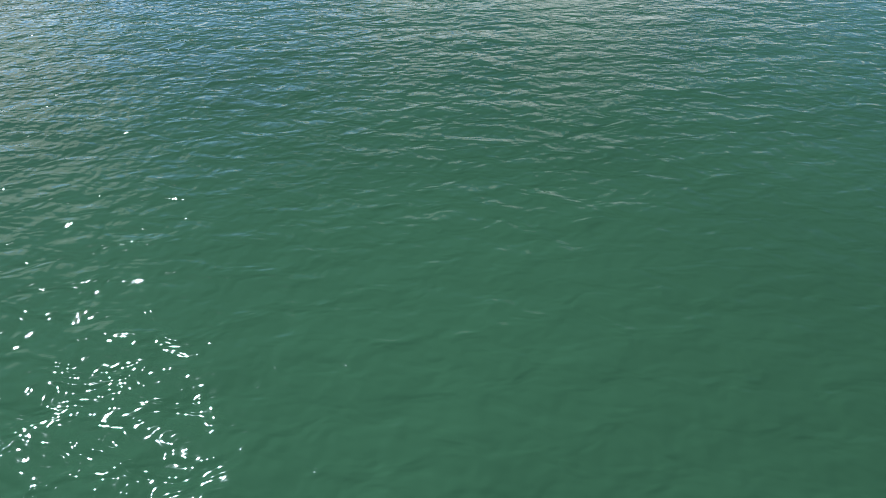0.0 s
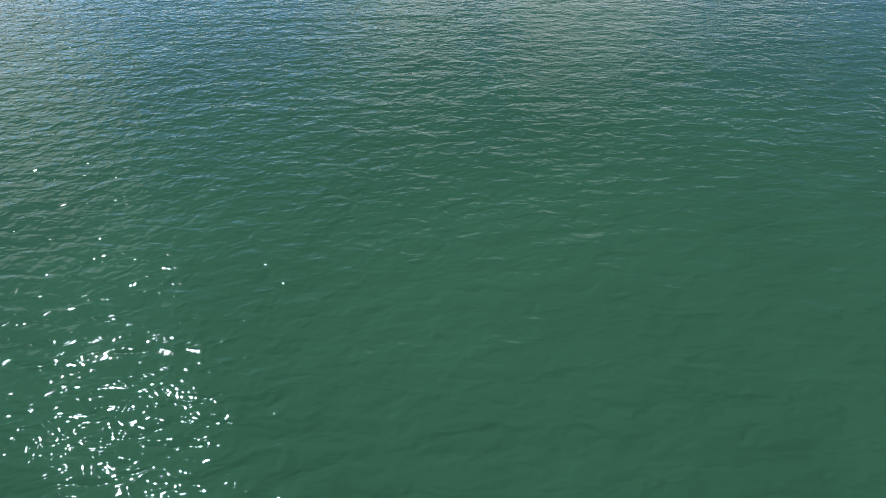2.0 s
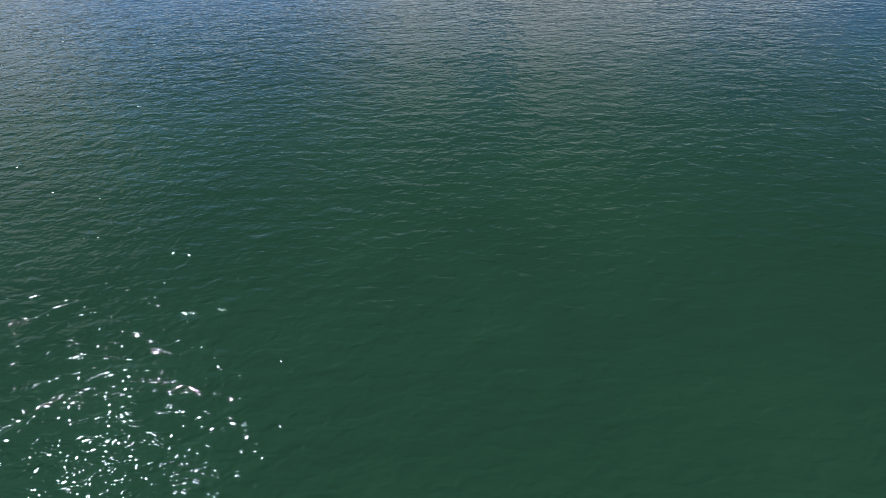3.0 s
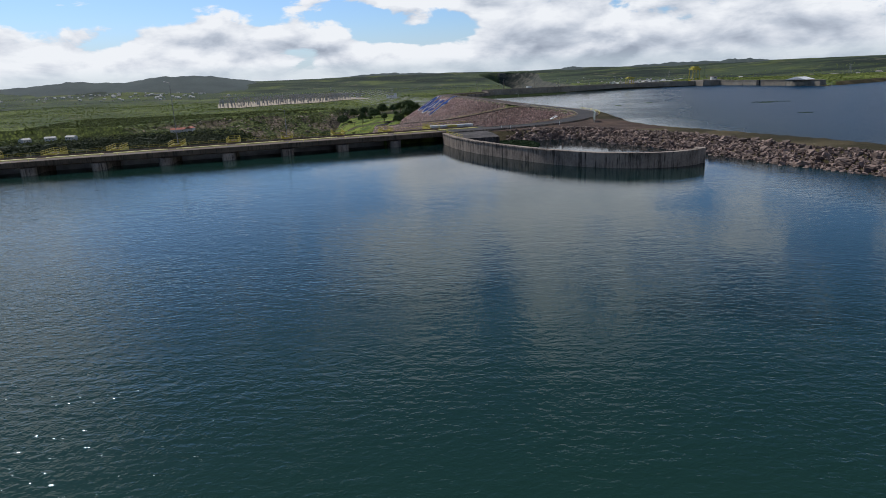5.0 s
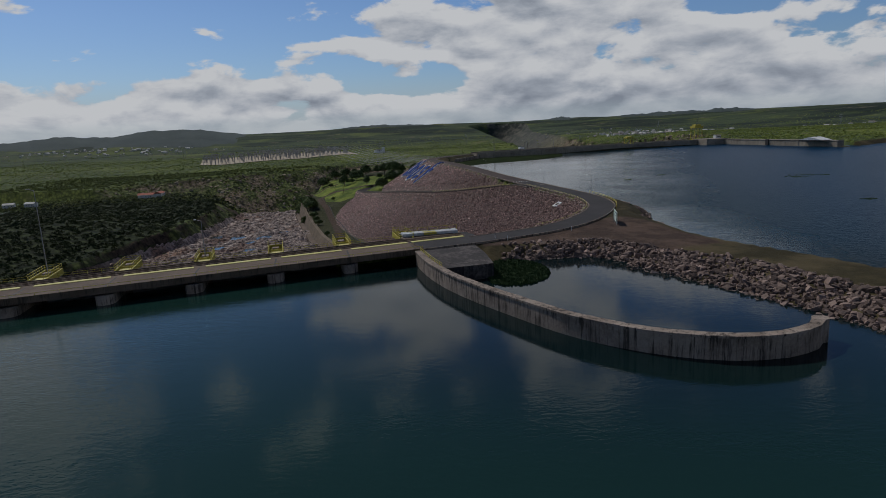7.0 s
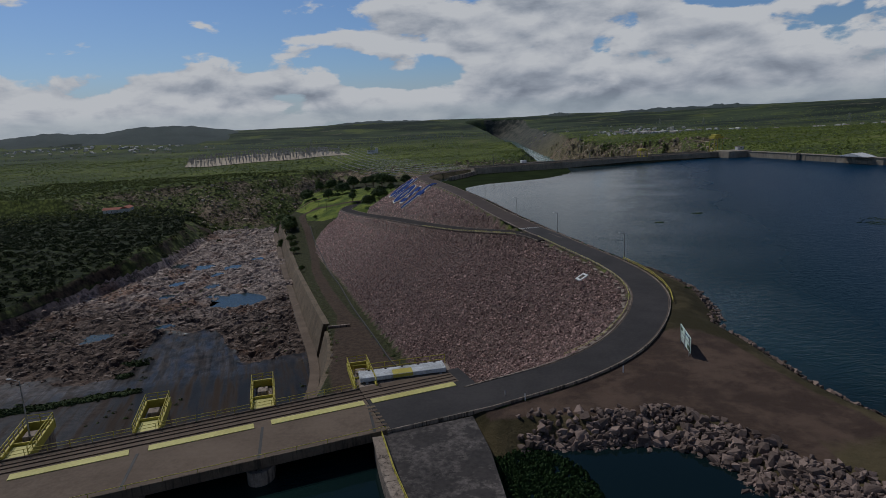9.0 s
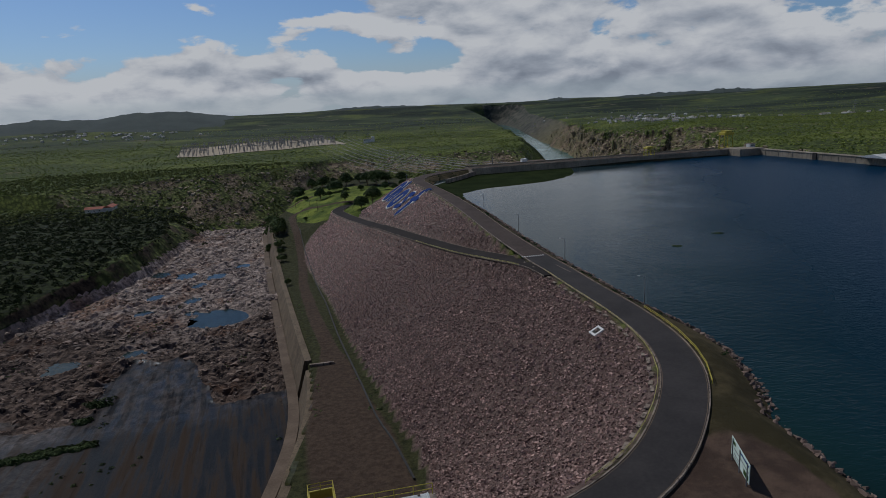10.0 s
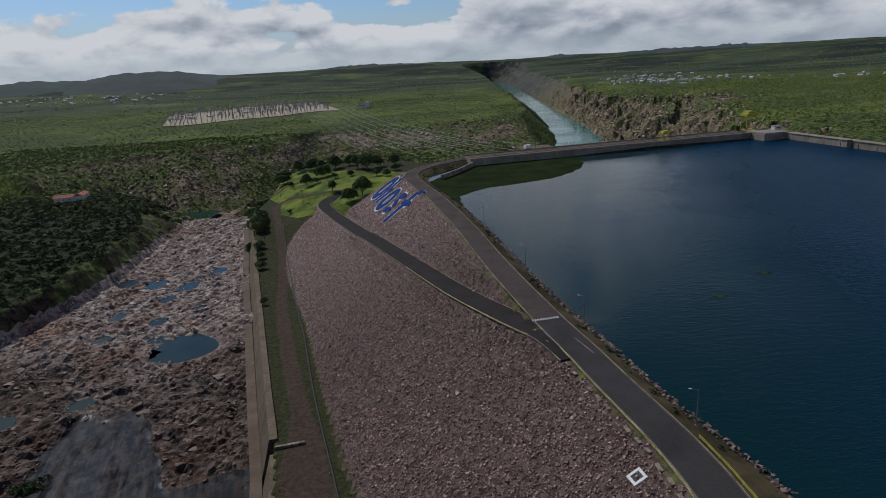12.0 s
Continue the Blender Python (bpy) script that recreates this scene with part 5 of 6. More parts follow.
def bare(x, y):
    """Where nothing grows."""
    out = (zone_at("rockfill", x, y) > 0.3) | (zone_at("lawn", x, y) > 0.2) | (zone_at("sd", x, y) < 6) | (zone_at("berm", x, y) > 0.5)
    bank = zone_at("cliff", x, y)
    out |= (bank > 0.7) & (bank < 0.8) & (y < 560) & (nrg.random(len(x)) > 0.22)
    out |= (heights(x, y) < -106) | ((zone_at("channel", x, y) > 0.5) & (nrg.random(len(x)) > 0.012))
    out |= (x > -700) & (x < -225) & (y > 1490) & (y < 1900) & (y > 1480 + (x + 690) * 0.06)
    return out


def grow(name, n, box, size, shapes, mat, label, seed, thin=0.0, flat=1.0):
    x, y = spots(n, *box)
    keep = ~bare(x, y)
    dense = wobble(x, y, 120, seed) + wobble(x, y, 35, seed + 1) * 0.8
    keep &= dense > thin - nrg.random(len(x)) * 0.8
    keep &= (zone_at("cliff", x, y) < 0.5) | (nrg.random(len(x)) < 0.6)
    x, y = x[keep], y[keep]
    s = nrg.uniform(*size, len(x))
    return tagged(scatter(name, with_z(x, y, -0.15), s, shapes, mat, None, flat, seed), label, "bushes", kind="stuff")


grow("hill_scrub", 8000, (-520, -222, 60, 640), (1.0, 2.7), near_bush, shaded_hill_leaf, "dull green thorn scrub on the valley side", 21, -0.9, 0.8)
grow("hill_bushes", 1500, (-640, -228, -60, 660), (1.4, 3.2), near_bush, shaded_hill_leaf, "lighter green bushes on the valley side", 33, -0.8, 0.8)
grow("valley_scrub", 17000, (-760, 120, 560, 1150), (0.9, 2.5), mid_bush, valley_leaf, "dense green scrub over rocky slopes", 23, -0.6)
grow("plateau_scrub", 18500, (-1500, 900, 700, 2100), (0.8, 2.0), mid_bush, scrub_leaf, "green dry-forest scrub on the plateau", 25, -0.5)
grow("gorge_scrub", 14000, (120, 1300, 560, 1600), (0.8, 2.1), mid_bush, scrub_leaf, "green scrub above the gorge", 27, -0.4)
grow("far_woods", 9000, (-3000, 2600, 1900, 3600), (1.2, 3.0), far_bush, scrub_leaf, "distant green scrub woods", 29, 0.35)
t = nrg.random(620)
x, y = -176 + 50 * t + nrg.normal(0, 1.0, 620), 111 + 25 * t + nrg.normal(0, 1.9, 620) * (1.25 - 0.6 * t)
tagged(scatter("chute_hedge", with_z(x, y, -0.1), nrg.uniform(0.7, 1.6, 620), near_bush, dark_leaf, None, 0.8, 40), "low green hedge of weeds across the spillway floor", "grass", kind="stuff")
for cx, cy, size in ((-144.6, 173.4, 4.2), (-142.7, 157.9, 2.8)):
    x, y = cx + nrg.normal(0, size * 0.6, 60), cy + nrg.normal(0, size * 0.45, 60)
    tagged(scatter("weed_clump", with_z(x, y, -0.1), nrg.uniform(0.7, 1.7, 60), near_bush, dark_leaf, None, 0.9, 47), "dark bushy weed clump on the wet spillway rock", "grass", kind="stuff")
x, y = spots(3000, -255, -60, 100, 420)
keep = (zone_at("channel", x, y) > 0.5) & (wobble(x, y, 18, 85) > 0.5) & (zone_at("pond", x, y) < 0.05)
x, y = x[keep][:420], y[keep][:420]
tagged(scatter("channel_weeds", with_z(x, y, -0.1), nrg.uniform(0.35, 1.1, len(x)), near_bush, dark_leaf, None, 0.7, 42), "dark weeds growing between the spillway rocks", "grass", kind="stuff")
x, y = spots(5200, -20, 120, -120, 480)
hz = heights(x, y)
keep = (zone_at("sd", x, y) < -5.3) & (hz > 0.2) & (hz < 2.9) & (y > 70)
tagged(scatter("shore_grass", with_z(x[keep], y[keep], -0.1), nrg.uniform(0.35, 0.9, keep.sum()), near_bush, reed_leaf, None, 0.8, 41), "rough green weeds on the lake bank", "grass", kind="stuff")
x, y = spots(5200, -1, 18, -35, -5)
keep = (np.hypot((x - 9) / 9, (y + 18) / 13) < 1) & (x > 3.4 - (y + 24) * 0.05)
tagged(scatter("reed_bed", np.stack([x[keep], y[keep], np.full(keep.sum(), -0.1)], -1), nrg.uniform(0.18, 0.42, keep.sum()), mid_bush, reed_leaf, None, 1.5, 43),
       "dense green reeds growing in the still water", "reeds", kind="stuff")
x, y = spots(26000, -170, -20, 120, 560)
gap, _ = line_distance(x, y, TRACK[::2])
keep = (zone_at("berm", x, y) > 0.5) & (np.abs(gap) > np.interp(y, [150, 420, 560], [6.2, 3.8, 3.0])) & (wobble(x, y, 14, 81) + 0.7 * wobble(x, y, 5, 82) > 0.05) & (x > wall_x(y) + 1.5)
x, y = x[keep][:1500], y[keep][:1500]
tagged(scatter("verge_weeds", with_z(x, y, -0.1), 0.12 + 0.75 * nrg.random(len(x)) ** 3, mid_bush, hedge_leaf, None, 0.6, 45), "green weeds along the dirt track", "grass", kind="stuff")


# ---------------------------------------------------------------- trees of the park
def tree(at, tall, wide, leaf, label, seed, name="tree"):
    """Trunk with forking limbs and a round crown of leaf clumps, wide across."""
    r = random.Random(seed)
    ob = thing(name, at, r.uniform(0, 360), label, "tree", "trees of the park")
    bm = shape()
    rod(bm, (0, 0, -0.6), (0, 0, tall * 0.45), 0.028 * tall, 0.018 * tall, 7)
    ends = []
    for k in range(7):
        a = k * 0.9 + r.uniform(-0.3, 0.3)
        e = Vector((math.cos(a) * wide * 0.30, math.sin(a) * wide * 0.30, tall * r.uniform(0.26, 0.55)))
        rod(bm, (0, 0, tall * r.uniform(0.12, 0.25)), e, 0.012 * tall, 0.004 * tall, 5)
        ends.append(e)
    part("trunk", bm, bark, ob)
    ends += [Vector((r.uniform(-0.24, 0.24) * wide, r.uniform(-0.24, 0.24) * wide, tall * r.uniform(0.42, 0.70))) for _ in range(9)]
    scatter("crown", [tuple(e) for e in ends], [wide * r.uniform(0.22, 0.34) for _ in ends], [bush_shape(r, 70, 1.0, 0.25) for _ in range(4)], leaf, ob, 0.95, seed)
    return ob


def palm(at, tall, seed):
    r = random.Random(seed)
    ob = thing("palm_tree", at, r.uniform(0, 360), "slim palm tree with drooping green fronds on the lawn", "palm", "palms of the park")
    part("trunk", rod(shape(), (0, 0, -0.3), (0.25, 0.1, tall), 0.2, 0.12, 7), bark, ob)
    for k in range(9):
        a = k * 0.7
        bm = shape()
        prev = None
        for i in range(5):
            d = i / 4 * 2.6
            c = Vector((0.25 + math.cos(a) * d, 0.1 + math.sin(a) * d, tall + 0.5 * d - 0.32 * d * d))
            w = 0.34 * (1 - abs(i / 4 - 0.4))
            n = Vector((-math.sin(a) * w, math.cos(a) * w, 0.03))
            row = [bm.verts.new(c + n), bm.verts.new(c + Vector((0, 0, 0.12))), bm.verts.new(c - n)]
            if prev:
                bm.faces.new((prev[0], prev[1], row[1], row[0]))
                bm.faces.new((prev[1], prev[2], row[2], row[1]))
            prev = row
        part("frond", bm, reed_leaf, ob)
    return ob


park = [(-164, 635, 9.5, 13), (-151, 614, 4.5, 5.5), (-131, 596, 13, 11), (-120, 624, 11, 16), (-98, 549, 12, 7.5), (-67, 514, 15.5, 15), (-76, 502, 12, 13), (-122, 600, 5.5, 6.5),
        (-89, 605, 5, 7), (-105, 606, 5.5, 6.5), (-62, 589, 7.5, 8), (-52, 583, 6, 7.5), (-86, 637, 18, 14), (-75, 627, 20, 17), (-65, 635, 12, 12), (-133, 525, 3.6, 4.0),
        (-168, 660, 9, 13), (-45, 609, 6, 8), (-142, 668, 12, 14), (-185, 668, 9, 12), (-112, 655, 14, 14), (-128, 660, 10, 12), (-154, 672, 12, 13), (-48, 640, 12, 12), (-98, 662, 11, 12)]
for k, (x, y, tall, wide) in enumerate(park):
    tree((x, y, height(x, y)), tall, wide, dark_leaf, "broad dark green shade tree standing on the mown lawn", 100 + k)
for k, (x, y, tall) in enumerate(((-157, 592, 13), (-123, 537, 11), (-175, 626, 11), (-140, 580, 5))):
    palm((x, y, height(x, y)), tall, 140 + k)
for k in range(15):
    y = 470 + k * 11.0 + rng.uniform(-3, 3)
    x = float(np.interp(y, [470, 513, 553, 619], [-148, -160, -171, -190])) + rng.uniform(-4.0, 4.0)
    tree((x, y, height(x, y) - 0.8), rng.uniform(8, 11.5), rng.uniform(11, 15), hedge_leaf, "bushy green tree leaning over the retaining wall", 170 + k)
for k, (x, y, wide) in enumerate(((-124, 396, 7), (-131, 421, 6), (-138, 444, 8), (-103, 326, 4))):
    tree((x, y, height(x, y)), 5.0, wide, hedge_leaf, "small green bushy tree beside the retaining wall", 190 + k)

# ---------------------------------------------------------------- on the bridge
def gate_platform(s):
    """A railed yellow hoist platform on a pier's downstream end."""
    ob = thing("hoist_platform", on_bridge(s + 0.7, 7.1, DECK - 1.2), BTURN - 6.3, "railed yellow steel hoist platform standing on a spillway pier", "platform", "hoist platforms on the piers")
    part("side_beam", block(shape(), -2.1, 0, 0.0, -1.75, 12.6, 1.5, 0.03), yellow_paint, ob)
    part("side_beam", block(shape(), 1.75, 0, 0.0, 2.1, 12.6, 1.5, 0.03), yellow_paint, ob)
    part("end_beam", block(shape(), -1.75, 12.3, 0.0, 1.75, 12.6, 1.5, 0.03), yellow_paint, ob)
    part("floor_plate", block(shape(), -1.74, 0.3, 0.9, 1.74, 4.6, 1.0, 0.02), pale_yellow, ob, "pale yellow floor plate")
    part("hoist", block(shape(), -0.9, 6.4, 0.0, 0.9, 8.6, 1.6, 0.08), concrete, ob, "dusty hoist housing")
    part("cross_bar", block(shape(), -1.74, 4.7, 0.8, 1.74, 4.95, 1.45, 0.02), yellow_paint, ob)
    railing(ob, [(-1.95, 0.2, 1.5), (-1.95, 12.4, 1.5), (1.95, 12.4, 1.5), (1.95, 0.2, 1.5)], yellow_paint, 1.25, 2.1, 2, 0.07)
    return ob


first = gate_platform(PIERS[0])
for s in [PIERS[0] + 18.42] + PIERS[1:9]:
    copy_thing(first, pose(*on_bridge(s + 0.7, 7.1, DECK - 1.2), 0, 0, BTURN - 6.3))

gate_panel = thing("stop_log", (-11.3, 18.2, DECK), BTURN - 9, "long white steel stop log lying on the deck, chipped paint", "gate panel")
part("panel", block(shape(), -8.2, -1.7, 0.15, 8.2, 2.0, 0.95, 0.06), chipped_white, gate_panel)
part("badge", block(shape(), -2.0, -1.72, 0.25, 1.8, -1.7, 0.9), yellow_paint, gate_panel, "yellow painted patch")
part("badge", block(shape(), -2.0, -1.6, 0.95, 1.8, 0.7, 0.965, 0.005), yellow_paint, gate_panel, "yellow painted patch")
for a in (-8.1, 7.9):
    part("flange", block(shape(), a, -1.74, 0.13, a + 0.2, 2.04, 1.08, 0.02), chipped_white, gate_panel)
for k in range(5):
    part("lifting_lug", block(shape(), -6.4 + k * 3.2, 1.5, 0.95, -6.0 + k * 3.2, 1.75, 1.2, 0.03), rusty_steel, gate_panel, "small rusty lifting lug")
for a in (-7.0, 7.0):
    part("bearer", block(shape(), a - 0.25, -2.3, -0.1, a + 0.25, 2.3, 0.15, 0.02), steel, gate_panel)
store = thing("store_platform", (-11.3, 18.2, 0), BTURN - 9, "concrete storage deck with yellow railings", "platform")
part("slab", block(shape(), -9.5, -3.6, DECK - 3.5, 9.4, 3.3, DECK - 0.11, 0.05), concrete, store)
railing(store, [(-9.0, 3.0, DECK - 0.1), (9.0, 3.0, DECK - 0.1)], yellow_paint, 1.9, 3.0, 2, 0.07)
edge_rail = thing("abutment_railing", (0, 0, 0), 0, "yellow tube railing along the abutment edge", "railing")
railing(edge_rail, [(-13.0, -5.5, 3.45), (-10.2, -16.2, 3.45), (-7.3, -25.6, 3.45)], yellow_paint, 1.1, 1.8, 2, 0.06)


def mast(at, tall, label):
    ob = thing("lamp_mast", at, 0, label, "street lamp", "lamp masts")
    part("pole", rod(shape(), (0, 0, 0), (0, 0, tall), 0.16, 0.08, 8), steel, ob)
    part("base_plate", block(shape(), -0.35, -0.35, 0, 0.35, 0.35, 0.12, 0.02), concrete, ob)
    arm = part("arm", rod(shape(), (0, 0, tall - 0.15), (-1.5, 0.2, tall + 0.25), 0.06, sides=6), steel, ob)
    part("lamp_head", block(shape(), -2.1, 0.05, tall + 0.18, -1.4, 0.35, tall + 0.34, 0.04), white_paint, arm, "pale lamp head")
    return ob


mast(on_bridge(PIERS[4] + 1.6, 15.0, DECK - 1.2), 22, "tall thin steel lamp mast on a spillway pier")
mast(on_bridge(PIERS[2] + 1.5, 14.0, DECK - 1.2), 11, "thin steel lamp mast on a spillway pier")
for x, y in ((57.2, 112), (46.0, 175), (35.0, 234), (22.8, 303)):
    mast((x, y, height(x, y)), 9.0, "slim steel street lamp beside the crest road")

# ---------------------------------------------------------------- along the crest road
def crest_rail(i0, i1, d, label, mat, tall, gap, thick=0.09):
    line = offset_line(CREST, d)[i0:i1:2]
    ob = thing("guard_rail", (float(line[0][0]), float(line[0][1]), DECK), 0, label, "guard rail")
    o = Vector((line[0][0], line[0][1], 0))
    railing(ob, [Vector((q[0], q[1], 0.1)) - o for q in line], mat, tall, gap, 2, thick)
    return ob


near_y = lambda y: int(np.argmin(np.abs(CREST[:len(CREST) // 2, 1] - y)))
crest_rail(near_y(58), near_y(112), -5.3, "yellow double guard rail beside the crest road", yellow_paint, 0.85, 4.0, 0.065)
crest_rail(near_y(20), near_y(158), 5.3, "thin weathered pale yellow guard rail on the inner road edge", pale_yellow, 0.6, 4.0, 0.035)
for a, b, d in ((near_y(14), near_y(150), 4.35), (near_y(14), near_y(260), -4.35)):
    line = offset_line(CREST, d)[a:b]
    tagged(part("lane_line", ribbon(offset_line(line, 0.09), offset_line(line, -0.06), DECK + 0.006), deck_concrete), "faded white painted road edge line", "road marking", kind="structure")
line = offset_line(BERM_ROAD, 5.5)[4:34]
berm_rail = thing("guard_rail", (float(line[0][0]), float(line[0][1]), float(line[0][2])), 0, "thin weathered pale yellow guard rail along the service road", "guard rail")
railing(berm_rail, [Vector((q[0] - line[0][0], q[1] - line[0][1], q[2] - line[0][2] + 0.3)) for q in line[::2]], pale_yellow, 0.6, 4.0, 2, 0.05)
drain = thing("road_drain", (33.1, 170.2, DECK), 12, "striped concrete drain across the crest road", "drain")
for k in range(10):
    part("bar", block(shape(), -4.4 + k * 0.9, -0.7, 0.0, -4.05 + k * 0.9, 0.7, 0.05, 0.01), white_paint, drain)
part("channel", block(shape(), -4.6, -0.75, 0.0, 4.6, 0.75, 0.02), dark_rubber, drain)
joint = thing("joint_plates", on_bridge(-16.4, -5.2, DECK), BTURN, "row of rusty steel joint plates across the bridge end", "joint")
for k in range(7):
    part("plate", block(shape(), -0.75, -4.8 + k * 1.4, 0.016, 0.75, -4.1 + k * 1.4, 0.05, 0.01), rusty_steel if k % 2 else tan_concrete, joint)
for k in range(34):
    i = near_y(24) + int(k * 1.15)
    q = offset_line(CREST, 6.2 + 0.5 * rng.random())[i]
    t = CREST[i + 1] - CREST[i]
    ob = tagged(part("edge_slab", block(shape(), -0.8 - rng.random() * 0.5, -0.45, -0.15, 0.8 + rng.random() * 0.7, 0.45, 0.18, 0.05), concrete), "pale broken concrete slab at the top of the rockfill", "slab", "slabs along the road")
    ob.matrix_world = pose(float(q[0]), float(q[1]), height(float(q[0]), float(q[1])) + 0.28, rng.uniform(-6, 6), rng.uniform(-6, 6), math.degrees(math.atan2(t[1], t[0])) + rng.uniform(-8, 8))

marker = thing("survey_target", (39.8, 97.3, height(39.8, 97.3) + 0.25), 18, "square white-framed survey target on the rockfill slope", "marker")
marker.matrix_world = pose(39.8, 97.3, height(39.8, 97.3) + 0.4, 0, -28, 14) @ Matrix.Diagonal((0.72, 0.72, 0.8, 1))
for a, b, c, d in ((-2.3, -2.3, 2.3, -1.4), (-2.3, 1.4, 2.3, 2.3), (-2.3, -1.4, -1.4, 1.4), (1.4, -1.4, 2.3, 1.4)):
    part("frame_bar", block(shape(), a, b, -0.5, c, d, 0.25, 0.03), white_paint, marker)
part("pit", block(shape(), -1.4, -1.4, -0.4, 1.4, 1.4, 0.02), dark_rubber, marker, "dark recessed middle")
part("pillar", block(shape(), -0.4, -0.4, -0.3, 0.4, 0.4, 0.5, 0.04), concrete, marker)
part("channel_arm", block(shape(), 2.3, -0.35, -0.4, 5.2, 0.05, 0.15, 0.03), concrete, marker)
second = thing("survey_target", (0, 0, 0), 0, "small pale concrete survey stand on the upper slope", "marker")
second.matrix_world = pose(12.5, 216, height(12.5, 216) + 0.3, 0, -28, 14)
part("slab", block(shape(), -1.6, -0.6, -0.6, 1.6, 0.6, 0.25, 0.03), concrete, second)
part("step", block(shape(), 1.7, -0.5, -0.6, 3.2, 0.5, 0.2, 0.03), concrete, second)

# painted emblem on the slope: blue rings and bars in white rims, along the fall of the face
emblem = thing("slope_emblem", (0, 0, 0), 0, "row of big blue white-rimmed rings and bars on the rockfill", "emblem")
ea, eb = np.array((-42.0, 436.0)), np.array((-21.5, 356.0))
ew = (eb - ea) / np.linalg.norm(eb - ea)
eu = np.array((0.86, 0.5))


def stroke(points, wide, mat, lift, name):
    """A painted band with rounded ends; points run along the row and up it, in metres."""
    line = smooth_line(points, 0.9) if len(points) > 2 else np.linspace(points[0], points[1], 24)
    closed = np.linalg.norm(line[0] - line[-1]) < 0.5
    run = np.concatenate([[0], np.cumsum(np.linalg.norm(np.diff(line, axis=0), axis=1))])
    if closed:
        tip = np.ones(len(run))
    else:
        near = np.minimum(run, run[-1] - run) + 0.15
        tip = np.sqrt(np.clip(1 - (1 - np.clip(near / wide, 0, 1)) ** 2, 0, 1))
    t = np.gradient(line, axis=0)
    if closed:
        t[0] = t[-1] = line[1] - line[-2]
    t /= np.linalg.norm(t, axis=1)[:, None]
    n = np.stack([-t[:, 1], t[:, 0]], -1) * (wide * tip)[:, None]
    sides = []
    for q in (line + n, line - n):
        flat = [ea + ew * a + eu * b for a, b in q]
        sides.append([(float(f[0]), float(f[1]), height(float(f[0]), float(f[1])) + lift) for f in flat])
    part(name, ribbon(sides[0], sides[1], None, 0.8), mat, emblem)


def ring(a, b, ra, rb):
    return [(a + ra * math.cos(k * math.pi / 6), b + rb * math.sin(k * math.pi / 6)) for k in range(13)]


STROKES = [(ring(8.5, 1.5, 5.2, 8.5), 2.6), ([(19.5, -9.5), (19.5, 14.5)], 2.4), ([(26.0, -9.5), (27.0, 1.5)], 2.4), ([(19.5, 2.5), (26.5, 3.0)], 2.2),
           (ring(40.0, -2.5, 5.0, 7.2), 2.5), ([(52.5, -8.0), (61.0, -5.5)], 2.4), ([(52.0, 4.5), (61.5, 5.5)], 2.4), ([(54.0, 2.0), (60.0, -2.5)], 2.2),
           ([(71.5, -12.5), (72.0, 12.5)], 2.4), ([(72.0, 13.0), (78.0, 15.5)], 2.4), ([(66.5, 3.0), (79.0, 4.5)], 2.2)]
for points, wide in STROKES:
    stroke(points, wide + 1.0, plaster, 0.75, "rim")
for points, wide in STROKES:
    stroke(points, wide, blue_paint, 0.95, "stroke")

# ---------------------------------------------------------------- billboard on the bank
board = thing("billboard", (45.3, 25.6, height(45.3, 25.6)), 82, "weathered white billboard with green and blue bars on steel posts", "sign")
part("panel", block(shape(), -4.4, -0.06, 0.75, 4.4, 0.06, 4.0, 0.02), board_face, board)
for a, b, c, d, m in ((-4.1, 3.3, 0.5, 3.6, 0), (-4.1, 2.4, 3.0, 2.6, 1), (-4.1, 1.0, -1.8, 1.9, 2), (0.2, 1.0, 3.9, 1.2, 1), (0.2, 1.5, 3.0, 1.7, 1), (2.4, 3.0, 4.1, 3.6, 2)):
    for side in (-0.065, 0.06):
        part("printed_bar", block(shape(), a, side, b, c, side + 0.005, d), (blue_paint, steel, reed_leaf)[m], board)
for a in (-3.6, 0.0, 3.6):
    part("post", rod(shape(), (a, 0.12, -0.6), (a, 0.12, 3.9), 0.09, sides=8), steel, board)
for x, y in ((7.2, 7.0), (10.5, 5.5), (30, 15.5)):
    ob = thing("marker_post", (x, y, height(x, y)), 0, "small white roadside marker post", "post", "roadside posts")
    part("shaft", rod(shape(), (0, 0, -0.3), (0, 0, 1.3), 0.09, sides=8), white_paint, ob)
    part("cap", rod(shape(), (0, 0, 1.3), (0, 0, 1.42), 0.12, 0.05, 8), steel, ob)

# drain pipe at the toe of the slope
toe = smooth_line([(-10.5, 80), (-17, 100), (-24, 118), (-33, 148), (-50.5, 206), (-68, 270), (-78, 303), (-106, 400), (-133, 498)], 5)
bm = tube([(a[0], a[1], height(*a[:2]) + 0.3) for a in toe], 0.36)
tagged(part("drain_pipe", bm, dark_rubber), "long black drain pipe lying along the toe of the dam", "pipe")

